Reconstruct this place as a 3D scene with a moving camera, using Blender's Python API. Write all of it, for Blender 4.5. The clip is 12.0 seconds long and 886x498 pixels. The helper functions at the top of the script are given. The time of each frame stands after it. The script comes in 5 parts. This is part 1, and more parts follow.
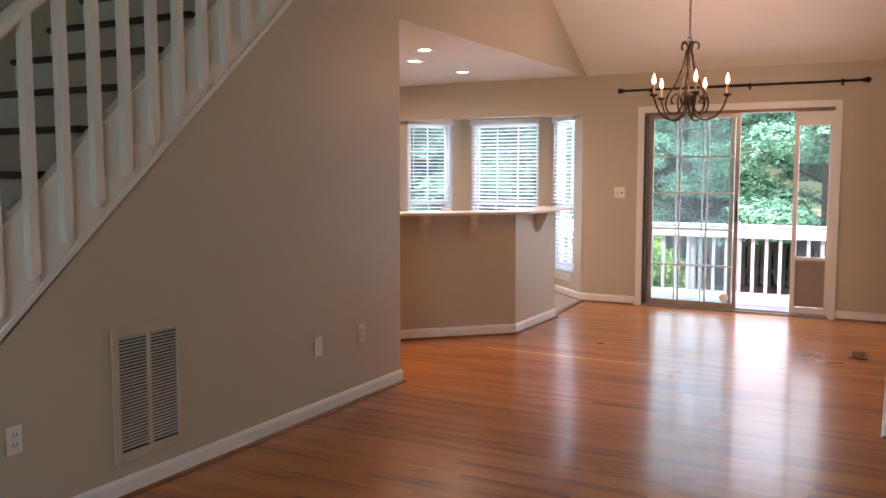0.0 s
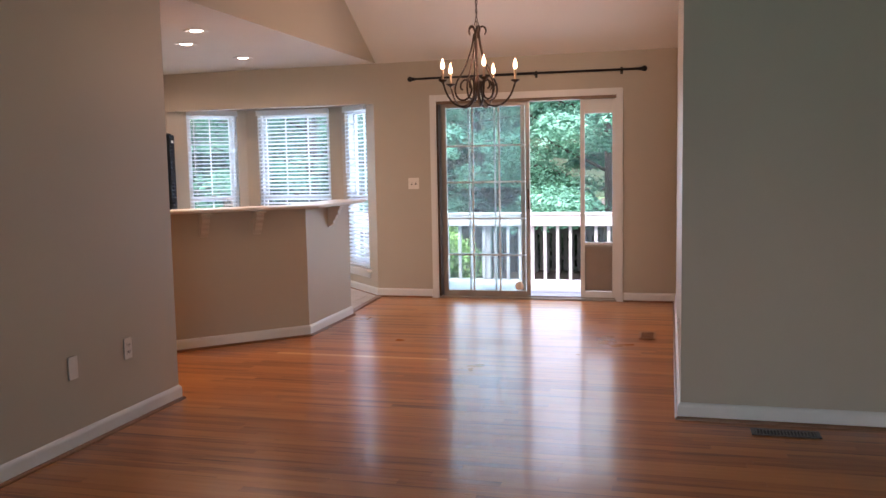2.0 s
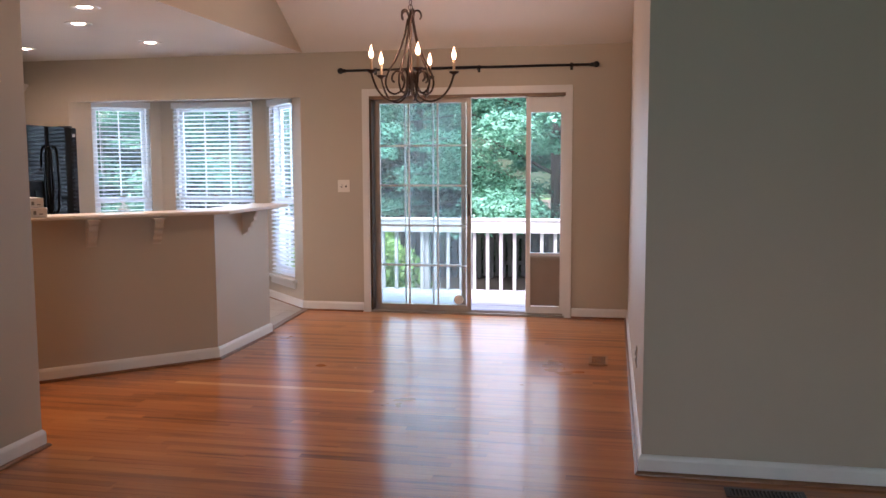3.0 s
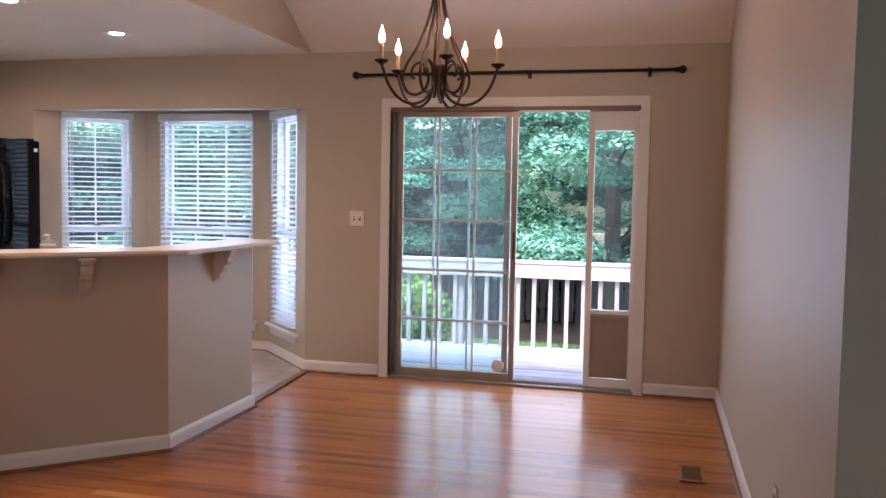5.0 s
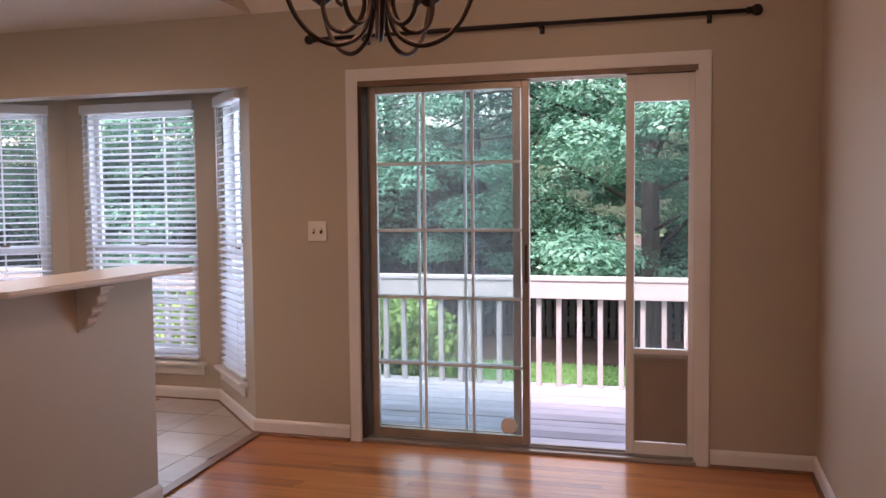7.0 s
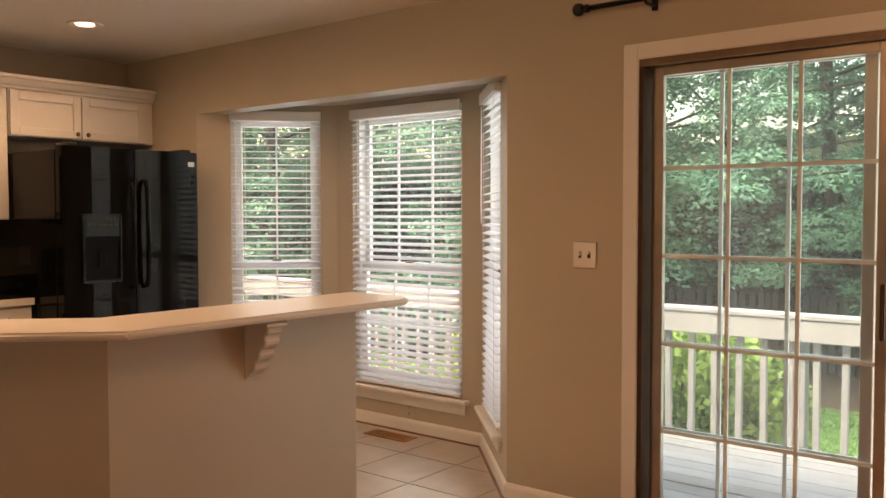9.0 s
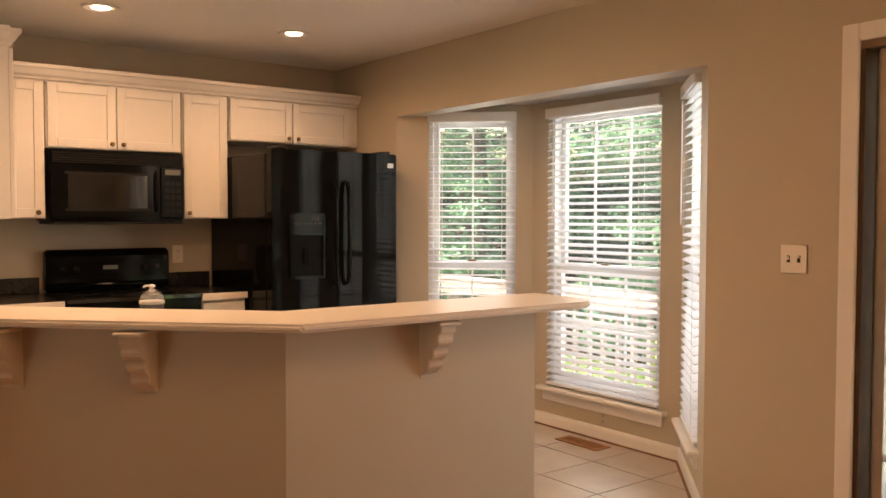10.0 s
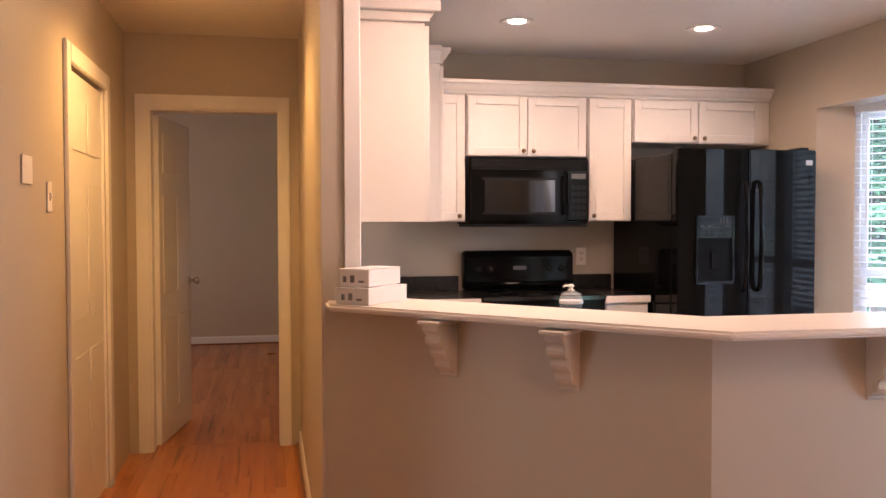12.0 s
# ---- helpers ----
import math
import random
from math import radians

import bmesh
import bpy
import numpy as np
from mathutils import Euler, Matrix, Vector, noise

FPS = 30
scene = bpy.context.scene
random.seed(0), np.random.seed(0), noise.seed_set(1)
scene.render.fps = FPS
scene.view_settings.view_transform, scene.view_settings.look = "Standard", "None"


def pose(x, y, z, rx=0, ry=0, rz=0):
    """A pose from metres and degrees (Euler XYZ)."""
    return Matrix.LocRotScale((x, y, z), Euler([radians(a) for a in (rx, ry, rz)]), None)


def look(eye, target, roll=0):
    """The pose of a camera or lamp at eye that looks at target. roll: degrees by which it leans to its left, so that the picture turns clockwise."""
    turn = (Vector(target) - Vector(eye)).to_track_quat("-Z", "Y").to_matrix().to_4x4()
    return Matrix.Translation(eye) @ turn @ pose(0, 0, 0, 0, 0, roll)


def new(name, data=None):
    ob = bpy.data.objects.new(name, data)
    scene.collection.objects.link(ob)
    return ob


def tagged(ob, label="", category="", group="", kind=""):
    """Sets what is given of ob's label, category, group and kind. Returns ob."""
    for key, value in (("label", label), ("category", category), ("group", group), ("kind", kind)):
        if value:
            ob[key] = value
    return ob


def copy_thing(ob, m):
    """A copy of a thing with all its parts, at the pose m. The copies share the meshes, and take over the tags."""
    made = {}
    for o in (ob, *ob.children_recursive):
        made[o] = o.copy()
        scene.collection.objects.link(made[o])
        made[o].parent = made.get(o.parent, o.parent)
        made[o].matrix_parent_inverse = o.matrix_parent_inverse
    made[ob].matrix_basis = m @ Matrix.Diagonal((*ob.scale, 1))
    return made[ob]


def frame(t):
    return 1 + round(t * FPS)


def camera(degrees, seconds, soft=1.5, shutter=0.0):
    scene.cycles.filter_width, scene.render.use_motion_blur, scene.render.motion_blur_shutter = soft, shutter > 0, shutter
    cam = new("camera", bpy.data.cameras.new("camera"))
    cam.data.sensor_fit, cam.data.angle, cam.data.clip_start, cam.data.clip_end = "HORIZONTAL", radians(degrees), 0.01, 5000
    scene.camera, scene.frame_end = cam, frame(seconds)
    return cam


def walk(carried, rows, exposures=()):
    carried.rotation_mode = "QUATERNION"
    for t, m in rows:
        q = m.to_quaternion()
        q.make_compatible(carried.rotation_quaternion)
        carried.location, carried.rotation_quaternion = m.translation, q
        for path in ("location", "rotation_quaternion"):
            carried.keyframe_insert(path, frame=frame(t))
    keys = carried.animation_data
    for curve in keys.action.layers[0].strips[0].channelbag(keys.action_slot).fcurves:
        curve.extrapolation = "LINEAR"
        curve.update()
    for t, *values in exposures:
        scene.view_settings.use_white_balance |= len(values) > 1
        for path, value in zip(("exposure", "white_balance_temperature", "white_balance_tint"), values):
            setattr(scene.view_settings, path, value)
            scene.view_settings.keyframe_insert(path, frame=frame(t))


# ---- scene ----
cam = camera(55.0, 12.0)
PATH = [
    (0, (0.294, -0.477, 1.427), (-0.65, 1.277, 1.248), 0.0),
    (0.5, (0.245, -0.394, 1.395), (-0.414, 1.486, 1.221), -0.1),
    (1, (0.237, -0.389, 1.394), (-0.327, 1.522, 1.221), -0.6),
    (1.5, (0.255, -0.321, 1.381), (-0.288, 1.595, 1.198), -0.9),
    (2, (0.216, -0.075, 1.384), (-0.298, 1.848, 1.191), -1.1),
    (2.5, (0.18, 0.271, 1.4), (-0.217, 2.221, 1.206), -0.7),
    (2.7, (0.162, 0.448, 1.403), (-0.225, 2.4, 1.205), -0.4),
    (4.3, (-0.049, 1.801, 1.445), (-0.481, 3.749, 1.306), 1.3),
    (4.5, (-0.086, 1.95, 1.413), (-0.535, 3.895, 1.288), 1.2),
    (5, (-0.165, 2.376, 1.402), (-0.65, 4.312, 1.276), 1.0),
    (5.5, (-0.24, 2.816, 1.372), (-0.765, 4.743, 1.26), 0.9),
    (6, (-0.355, 3.228, 1.396), (-0.876, 5.156, 1.278), -0.7),
    (6.5, (-0.339, 3.643, 1.387), (-0.866, 5.569, 1.273), -1.0),
    (6.7, (-0.339, 3.79, 1.386), (-0.865, 5.717, 1.269), -0.9),
    (8.3, (-0.4, 4.944, 1.406), (-1.338, 6.708, 1.311), 0.3),
    (8.5, (-0.482, 4.99, 1.388), (-1.485, 6.717, 1.293), -0.2),
    (9, (-0.499, 5.157, 1.399), (-1.748, 6.717, 1.316), -0.1),
    (9.5, (-0.492, 5.267, 1.388), (-1.966, 6.617, 1.314), -0.1),
    (10, (-0.49, 5.302, 1.383), (-2.083, 6.509, 1.307), 0.1),
    (10.5, (-0.501, 5.321, 1.382), (-2.185, 6.399, 1.308), -0.0),
    (11, (-0.52, 5.312, 1.38), (-2.3, 6.22, 1.309), -0.0),
    (11.3, (-0.525, 5.288, 1.394), (-2.369, 6.058, 1.314), -0.2),
    (11.5, (-0.575, 5.272, 1.399), (-2.454, 5.953, 1.322), -0.2),
    (12, (-0.599, 5.238, 1.37), (-2.557, 5.638, 1.305), -0.1),
]
walk(cam, [(t, look(eye, target, roll)) for t, eye, target, roll in PATH],
     exposures=[(0, 3.33, 6500, 31), (0.5, 3.26, 6400, 31), (2.6, 3.07, 5900, 28), (4.5, 2.87, 5800, 30), (5.5, 2.77, 5850, 32), (6.7, 2.45, 6350, 38), (8.4, 2.42, 7600, 32), (9.5, 2.74, 9800, 31), (10.5, 2.99, 8400, 32), (11.0, 3.01, 7600, 30), (11.5, 3.16, 7100, 32), (12, 3.46, 6200, 34)])

# ---- world, sun and large lights ----
world = bpy.data.worlds.new("sky")
scene.world = world
world.use_nodes = True
wn = world.node_tree.nodes
sky = wn.new("ShaderNodeTexSky")
sky.sky_type = 'NISHITA'
sky.sun_disc = False
sky.sun_elevation, sky.sun_rotation = radians(58), radians(200)
sky.air_density, sky.dust_density = 1.6, 4.0
world.node_tree.links.new(sky.outputs[0], wn["Background"].inputs[0])
wn["Background"].inputs[1].default_value = 0.15


def lamp(name, kind, where, energy, colour, size=0.1, target=None, size_y=None):
    data = bpy.data.lights.new(name, kind)
    data.energy, data.color = energy, colour
    if kind == 'AREA':
        data.shape, data.size, data.size_y = 'RECTANGLE', size, size_y or size
    elif kind == 'SUN':
        data.angle = size
    else:
        data.shadow_soft_size = size
    ob = new(name, data)
    ob.matrix_basis = look(where, target or (where[0], where[1], where[2] - 1))
    return ob


WARM, COOL = (1.0, 0.62, 0.36), (0.72, 0.89, 1.0)
# overcast sun, high in the south
az, el = radians(200), radians(58)
lamp("sun", 'SUN', (3, -8, 20), 1.4, (1.0, 0.97, 0.92), radians(26), (3 - math.sin(az) * math.cos(el), -8 - math.cos(az) * math.cos(el), 20 - math.sin(el)))
# daylight that comes in at the openings
lamp("door_daylight", 'AREA', (-1.22, 8.90, 1.08), 3.3, (0.84, 0.93, 1.0), 1.75, (-1.22, 7.2, 0.78), 1.85)
lamp("bay_daylight", 'AREA', (-4.06, 9.50, 1.25), 2.9, COOL, 0.95, (-4.06, 8.0, 1.1), 1.7)
lamp("bay_daylight", 'AREA', (-3.00, 9.02, 1.25), 2.0, COOL, 0.6, (-3.8, 8.2, 1.15), 1.7)
lamp("bay_daylight", 'AREA', (-5.14, 9.02, 1.25), 1.7, COOL, 0.6, (-4.3, 8.2, 1.15), 1.7)
lamp("front_window_daylight", 'AREA', (0.8, -3.1, 1.5), 4.7, (0.58, 0.93, 1.0), 2.0, (0.6, 6, 1.0), 1.1)
# warm fill lamp added for the bedroom, at an unseen window
lamp("bedroom_fill_light", 'AREA', (-8.2, 2.75, 1.5), 2.0, (1.0, 0.80, 0.62), 1.4, (-8.2, 6, 1.2), 1.4)


# ---- materials ----
def material(name):
    m = bpy.data.materials.new(name)
    m.use_nodes = True
    n = m.node_tree.nodes
    return m, n, m.node_tree.links, n["Principled BSDF"]


def math_node(n, l, op, a, b=None):
    k = n.new("ShaderNodeMath")
    k.operation = op
    for i, v in enumerate((a, b)):
        if v is None:
            continue
        if isinstance(v, (int, float)):
            k.inputs[i].default_value = v
        else:
            l.new(v, k.inputs[i])
    return k.outputs[0]


def noise_tex(n, l, scale, detail=4.0, vec=None, rough=0.55):
    k = n.new("ShaderNodeTexNoise")
    k.inputs["Scale"].default_value, k.inputs["Detail"].default_value, k.inputs["Roughness"].default_value = scale, detail, rough
    if vec is not None:
        l.new(vec, k.inputs["Vector"])
    return k.outputs["Fac"]


def ramp(n, l, fac, stops):
    k = n.new("ShaderNodeValToRGB")
    e = k.color_ramp.elements
    while len(e) < len(stops):
        e.new(0.5)
    for q, (p, c) in zip(e, stops):
        q.position, q.color = p, (*c, 1)
    l.new(fac, k.inputs[0])
    return k.outputs[0]


def world_pos(n, l, scale=(1, 1, 1), rot=(0, 0, 0)):
    g = n.new("ShaderNodeNewGeometry")
    k = n.new("ShaderNodeMapping")
    k.inputs["Scale"].default_value = scale
    k.inputs["Rotation"].default_value = rot
    l.new(g.outputs["Position"], k.inputs["Vector"])
    return k.outputs[0]


def bump(n, l, b, height, strength, dist=0.002):
    k = n.new("ShaderNodeBump")
    k.inputs["Strength"].default_value, k.inputs["Distance"].default_value = strength, dist
    l.new(height, k.inputs["Height"])
    l.new(k.outputs[0], b.inputs["Normal"])


def shade(c, f):
    return tuple(min(1, v * f) for v in c)


def surface(name, c, rough=0.5, vary=0.06, scale=3.0, fine=90.0, relief=0.12, metal=0.0, rvary=0.1, spec=0.5, coat=0.0):
    """A plain surface with two scales of variation and fine relief."""
    m, n, l, b = material(name)
    p = world_pos(n, l)
    big, small = noise_tex(n, l, scale, 3, p), noise_tex(n, l, fine, 3, p)
    mix = math_node(n, l, 'ADD', math_node(n, l, 'MULTIPLY', big, 0.7), math_node(n, l, 'MULTIPLY', small, 0.3))
    l.new(ramp(n, l, mix, [(0.3, shade(c, 1 - vary)), (0.7, shade(c, 1 + vary))]), b.inputs["Base Color"])
    l.new(math_node(n, l, 'ADD', math_node(n, l, 'MULTIPLY', mix, rvary), rough - rvary / 2), b.inputs["Roughness"])
    b.inputs["Metallic"].default_value = metal
    b.inputs["Specular IOR Level"].default_value = spec
    b.inputs["Coat Weight"].default_value = coat
    if relief:
        bump(n, l, b, small, relief)
    return m


PAINT = surface("greige_wall_paint", (0.505, 0.445, 0.35), 0.48, 0.035, 1.2, 260, 0.10)
CEIL = surface("ceiling_paint", (0.79, 0.755, 0.70), 0.8, 0.03, 1.5, 200, 0.16)
TRIM = surface("white_trim_paint", (0.78, 0.765, 0.73), 0.35, 0.03, 4, 150, 0.05)
CAB = surface("white_cabinet_paint", (0.74, 0.705, 0.65), 0.38, 0.025, 3, 120, 0.04)
BLACK = surface("black_appliance_enamel", (0.004, 0.0042, 0.0042), 0.06, 0.15, 6, 300, 0.008, rvary=0.03, spec=0.11)
DARKGLASS = surface("dark_oven_glass", (0.014, 0.013, 0.012), 0.05, 0.1, 5, 100, 0.0, rvary=0.02, spec=0.55)
DULLBLACK = surface("matt_black_plastic", (0.012, 0.012, 0.0125), 0.4, 0.15, 8, 200, 0.08, spec=0.2)
LAMINATE = surface("black_counter_laminate", (0.018, 0.017, 0.016), 0.25, 0.4, 30, 400, 0.03)
CREAM = surface("cream_solid_counter", (0.72, 0.66, 0.58), 0.36, 0.015, 6, 300, 0.0)
IRON = surface("bronze_wrought_iron", (0.035, 0.022, 0.015), 0.42, 0.45, 14, 220, 0.3, metal=0.75)
RODIRON = surface("black_curtain_rod", (0.014, 0.012, 0.011), 0.45, 0.3, 14, 220, 0.1, metal=0.4)
ALU = surface("bronze_anodised_aluminium", (0.38, 0.33, 0.275), 0.38, 0.12, 9, 200, 0.05, metal=0.6)
DARKALU = surface("dark_bronze_channel", (0.085, 0.05, 0.028), 0.6, 0.25, 9, 200, 0.05, spec=0.15)
BRONZE = surface("worn_bronze_track", (0.20, 0.135, 0.085), 0.45, 0.25, 12, 200, 0.08, metal=0.3)
STEEL = surface("brushed_nickel", (0.55, 0.52, 0.47), 0.3, 0.1, 20, 300, 0.05, metal=1.0)
BRASS = surface("aged_brass_knob", (0.22, 0.15, 0.08), 0.32, 0.25, 40, 300, 0.05, metal=0.9)
PLASTIC = surface("ivory_plastic", (0.83, 0.79, 0.72), 0.35, 0.02, 10, 200, 0.02)
# dark colour for the shade inside slots and ducts, and for dark buttons
SLOT = surface("dark_slot", (0.03, 0.028, 0.025), 0.6, 0.1, 10, 200, 0.0)
VINYL = surface("white_vinyl", (0.80, 0.80, 0.79), 0.32, 0.02, 5, 200, 0.03)
FLAP = surface("tan_pet_flap_vinyl", (0.30, 0.235, 0.18), 0.45, 0.08, 5, 160, 0.1)
def weathered(name, dark, light):
    """Grey weathered boards along x, each with its own tone, streaks and stains."""
    m, n, l, b = material(name)
    info = n.new("ShaderNodeObjectInfo")
    grain = noise_tex(n, l, 1.0, 5, world_pos(n, l, (1.5, 45, 10)), 0.65)
    stain = noise_tex(n, l, 1.7, 4, world_pos(n, l, (1, 2.5, 1)))
    f = math_node(n, l, 'ADD', math_node(n, l, 'MULTIPLY', info.outputs["Random"], 0.35), math_node(n, l, 'MULTIPLY', grain, 0.4))
    f = math_node(n, l, 'ADD', f, math_node(n, l, 'MULTIPLY', stain, 0.45))
    l.new(ramp(n, l, f, [(0.35, dark), (0.8, light)]), b.inputs["Base Color"])
    b.inputs["Roughness"].default_value = 0.75
    bump(n, l, b, grain, 0.5)
    return m


DECKW = weathered("weathered_deck_boards", (0.30, 0.268, 0.262), (0.62, 0.58, 0.57))
RAILP = surface("painted_deck_rail", (0.49, 0.445, 0.425), 0.6, 0.12, 4, 90, 0.3)
FENCE = surface("dark_weathered_fence", (0.035, 0.032, 0.028), 0.85, 0.35, 4, 50, 0.5)
BARK = surface("tree_bark", (0.05, 0.042, 0.035), 0.9, 0.35, 6, 40, 1.0)
GROUT = surface("tile_grout", (0.34, 0.30, 0.25), 0.85, 0.1, 10, 200, 0.3)
SUBFLOOR = surface("dark_floor_joint", (0.16, 0.07, 0.025), 0.7, 0.2, 10, 100, 0.1)
SHINGLE = surface("roof_felt", (0.10, 0.09, 0.085), 0.9, 0.2, 5, 60, 0.3)
SIDING = surface("outside_siding", (0.55, 0.52, 0.46), 0.7, 0.08, 3, 60, 0.2)
CARDBOARD = surface("white_carton", (0.74, 0.72, 0.69), 0.55, 0.03, 10, 200, 0.05)
DISPENSER = surface("dark_dispenser_plastic", (0.004, 0.004, 0.0045), 0.5, 0.15, 8, 200, 0.02, spec=0.08)
GRILLE = surface("painted_metal_grille", (0.60, 0.565, 0.50), 0.45, 0.04, 5, 150, 0.05)
DULLGREY = surface("dull_grey_print", (0.16, 0.16, 0.155), 0.4, 0.1, 30, 200, 0.0)
CARTONGREY = surface("printed_grey_ink", (0.20, 0.19, 0.18), 0.55, 0.1, 40, 200, 0.0)
SOAP = surface("printed_white_mark", (0.72, 0.70, 0.68), 0.12, 0.05, 20, 200, 0.0)
DARKTREAD = surface("dark_stair_tread", (0.05, 0.026, 0.015), 0.3, 0.3, 12, 120, 0.1)
RISER = surface("grey_riser_paint", (0.66, 0.62, 0.56), 0.5, 0.04, 3, 150, 0.05)


def oak(name, light, mid, dark, rough, coat):
    """Varnished boards that run along x, each with its own tone and grain."""
    m, n, l, b = material(name)
    info, geo = n.new("ShaderNodeObjectInfo"), n.new("ShaderNodeNewGeometry")
    r = math_node(n, l, 'FRACT', math_node(n, l, 'ADD', info.outputs["Random"], geo.outputs["Random Per Island"]))
    p = world_pos(n, l, (1.3, 24, 8))
    shift = n.new("ShaderNodeVectorMath")
    l.new(p, shift.inputs[0])
    comb = n.new("ShaderNodeCombineXYZ")
    l.new(math_node(n, l, 'MULTIPLY', r, 37.0), comb.inputs[0])
    l.new(math_node(n, l, 'MULTIPLY', r, 91.0), comb.inputs[2])
    l.new(comb.outputs[0], shift.inputs[1])
    grain = noise_tex(n, l, 1.0, 6, shift.outputs[0], 0.65)
    pores = noise_tex(n, l, 4.0, 3, shift.outputs[0], 0.6)
    knots = noise_tex(n, l, 0.9, 3, shift.outputs[0], 0.5)
    tone = math_node(n, l, 'ADD', math_node(n, l, 'MULTIPLY', r, 0.32), math_node(n, l, 'MULTIPLY', grain, 0.56))
    col = ramp(n, l, tone, [(0.16, dark), (0.40, mid), (0.85, light)])
    streak = ramp(n, l, math_node(n, l, 'ADD', math_node(n, l, 'MULTIPLY', grain, 0.6), math_node(n, l, 'MULTIPLY', knots, 0.5)),
                  [(0.41, (0.30, 0.21, 0.16)), (0.49, (1, 1, 1))])
    mix = n.new("ShaderNodeMix")
    mix.data_type, mix.blend_type = 'RGBA', 'MULTIPLY'
    mix.inputs["Factor"].default_value = 0.6
    l.new(col, mix.inputs["A"])
    l.new(streak, mix.inputs["B"])
    l.new(mix.outputs["Result"], b.inputs["Base Color"])
    wear = noise_tex(n, l, 1.3, 4, world_pos(n, l))
    l.new(math_node(n, l, 'ADD', math_node(n, l, 'MULTIPLY', wear, 0.14), rough - 0.07), b.inputs["Roughness"])
    b.inputs["Specular IOR Level"].default_value = 0.25
    b.inputs["Coat Weight"].default_value = coat
    b.inputs["Coat Roughness"].default_value = 0.11
    wave = noise_tex(n, l, 5.0, 2, world_pos(n, l, (1, 2.2, 1)))
    h = math_node(n, l, 'ADD', math_node(n, l, 'MULTIPLY', pores, 0.12), math_node(n, l, 'MULTIPLY', wave, 0.9))
    bump(n, l, b, h, 0.26, 0.003)
    return m


PALEOAK = oak("pale_varnished_board", (0.80, 0.46, 0.20), (0.72, 0.38, 0.15), (0.60, 0.28, 0.10), 0.30, 0.28)
OAK = oak("varnished_oak_boards", (0.66, 0.285, 0.084), (0.46, 0.158, 0.040), (0.21, 0.064, 0.018), 0.30, 0.28)
CORBELP = surface("cream_corbel_paint", (0.60, 0.545, 0.46), 0.5, 0.03, 6, 150, 0.05)
SHOE = surface("stained_shoe_molding", (0.20, 0.085, 0.032), 0.35, 0.3, 8, 120, 0.1)
VENTWOOD = surface("oak_floor_register", (0.34, 0.15, 0.055), 0.4, 0.25, 14, 150, 0.1)


def tile_material():
    m, n, l, b = material("beige_ceramic_tile")
    info, geo = n.new("ShaderNodeObjectInfo"), n.new("ShaderNodeNewGeometry")
    r = math_node(n, l, 'FRACT', math_node(n, l, 'ADD', info.outputs["Random"], geo.outputs["Random Per Island"]))
    cloud = noise_tex(n, l, 5, 5, world_pos(n, l))
    tone = math_node(n, l, 'ADD', math_node(n, l, 'MULTIPLY', r, 0.3), math_node(n, l, 'MULTIPLY', cloud, 0.7))
    l.new(ramp(n, l, tone, [(0.2, (0.34, 0.29, 0.24)), (0.8, (0.52, 0.46, 0.39))]), b.inputs["Base Color"])
    b.inputs["Roughness"].default_value = 0.32
    bump(n, l, b, noise_tex(n, l, 40, 3, world_pos(n, l)), 0.15, 0.002)
    return m


TILE = tile_material()


def glass_material(name, tint=(0.95, 0.98, 0.97), film=0.0):
    m, n, l, b = material(name)
    n.remove(b)
    clear, gloss, mix, fres = n.new("ShaderNodeBsdfTransparent"), n.new("ShaderNodeBsdfGlossy"), n.new("ShaderNodeMixShader"), n.new("ShaderNodeLayerWeight")
    clear.inputs[0].default_value = (*tint, 1)
    gloss.inputs["Roughness"].default_value = 0.02
    # gloss rises towards grazing views
    l.new(math_node(n, l, 'ADD', math_node(n, l, 'MULTIPLY', math_node(n, l, 'POWER', fres.outputs["Facing"], 4.0), 0.6), 0.03), mix.inputs[0])
    l.new(clear.outputs[0], mix.inputs[1])
    l.new(gloss.outputs[0], mix.inputs[2])
    out = mix.outputs[0]
    if film:
        # a thin film that scatters daylight: dusty door glass, added haze on other glass
        dust_haze, veil = n.new("ShaderNodeBsdfTranslucent"), n.new("ShaderNodeMixShader")
        dust_haze.inputs[0].default_value = (0.80, 0.88, 0.90, 1)
        smear = noise_tex(n, l, 2.2, 4, world_pos(n, l, (1, 1, 0.5)))
        l.new(math_node(n, l, 'MULTIPLY', smear, 2 * film), veil.inputs[0])
        l.new(out, veil.inputs[1])
        l.new(dust_haze.outputs[0], veil.inputs[2])
        out = veil.outputs[0]
    l.new(out, n["Material Output"].inputs[0])
    return m


def slat_material():
    m, n, l, b = material("white_blind_slat")
    t, mix = n.new("ShaderNodeBsdfTranslucent"), n.new("ShaderNodeMixShader")
    b.inputs["Base Color"].default_value, b.inputs["Roughness"].default_value = (0.82, 0.83, 0.84, 1), 0.4
    t.inputs[0].default_value = (0.85, 0.88, 0.92, 1)
    bump(n, l, b, noise_tex(n, l, 60, 3, world_pos(n, l, (1, 1, 8))), 0.08)
    mix.inputs[0].default_value = 0.65
    l.new(b.outputs[0], mix.inputs[1]), l.new(t.outputs[0], mix.inputs[2])
    l.new(mix.outputs[0], n["Material Output"].inputs[0])
    return m


SLAT = slat_material()
GLASS = glass_material("window_glass", film=0.012)
SCREEN = glass_material("sliding_door_glass", (0.80, 0.91, 0.93), 0.016)


def glow(name, colour, strength):
    m, n, l, b = material(name)
    b.inputs["Base Color"].default_value = (*colour, 1)
    b.inputs["Emission Color"].default_value = (*colour, 1)
    b.inputs["Emission Strength"].default_value = strength
    return m


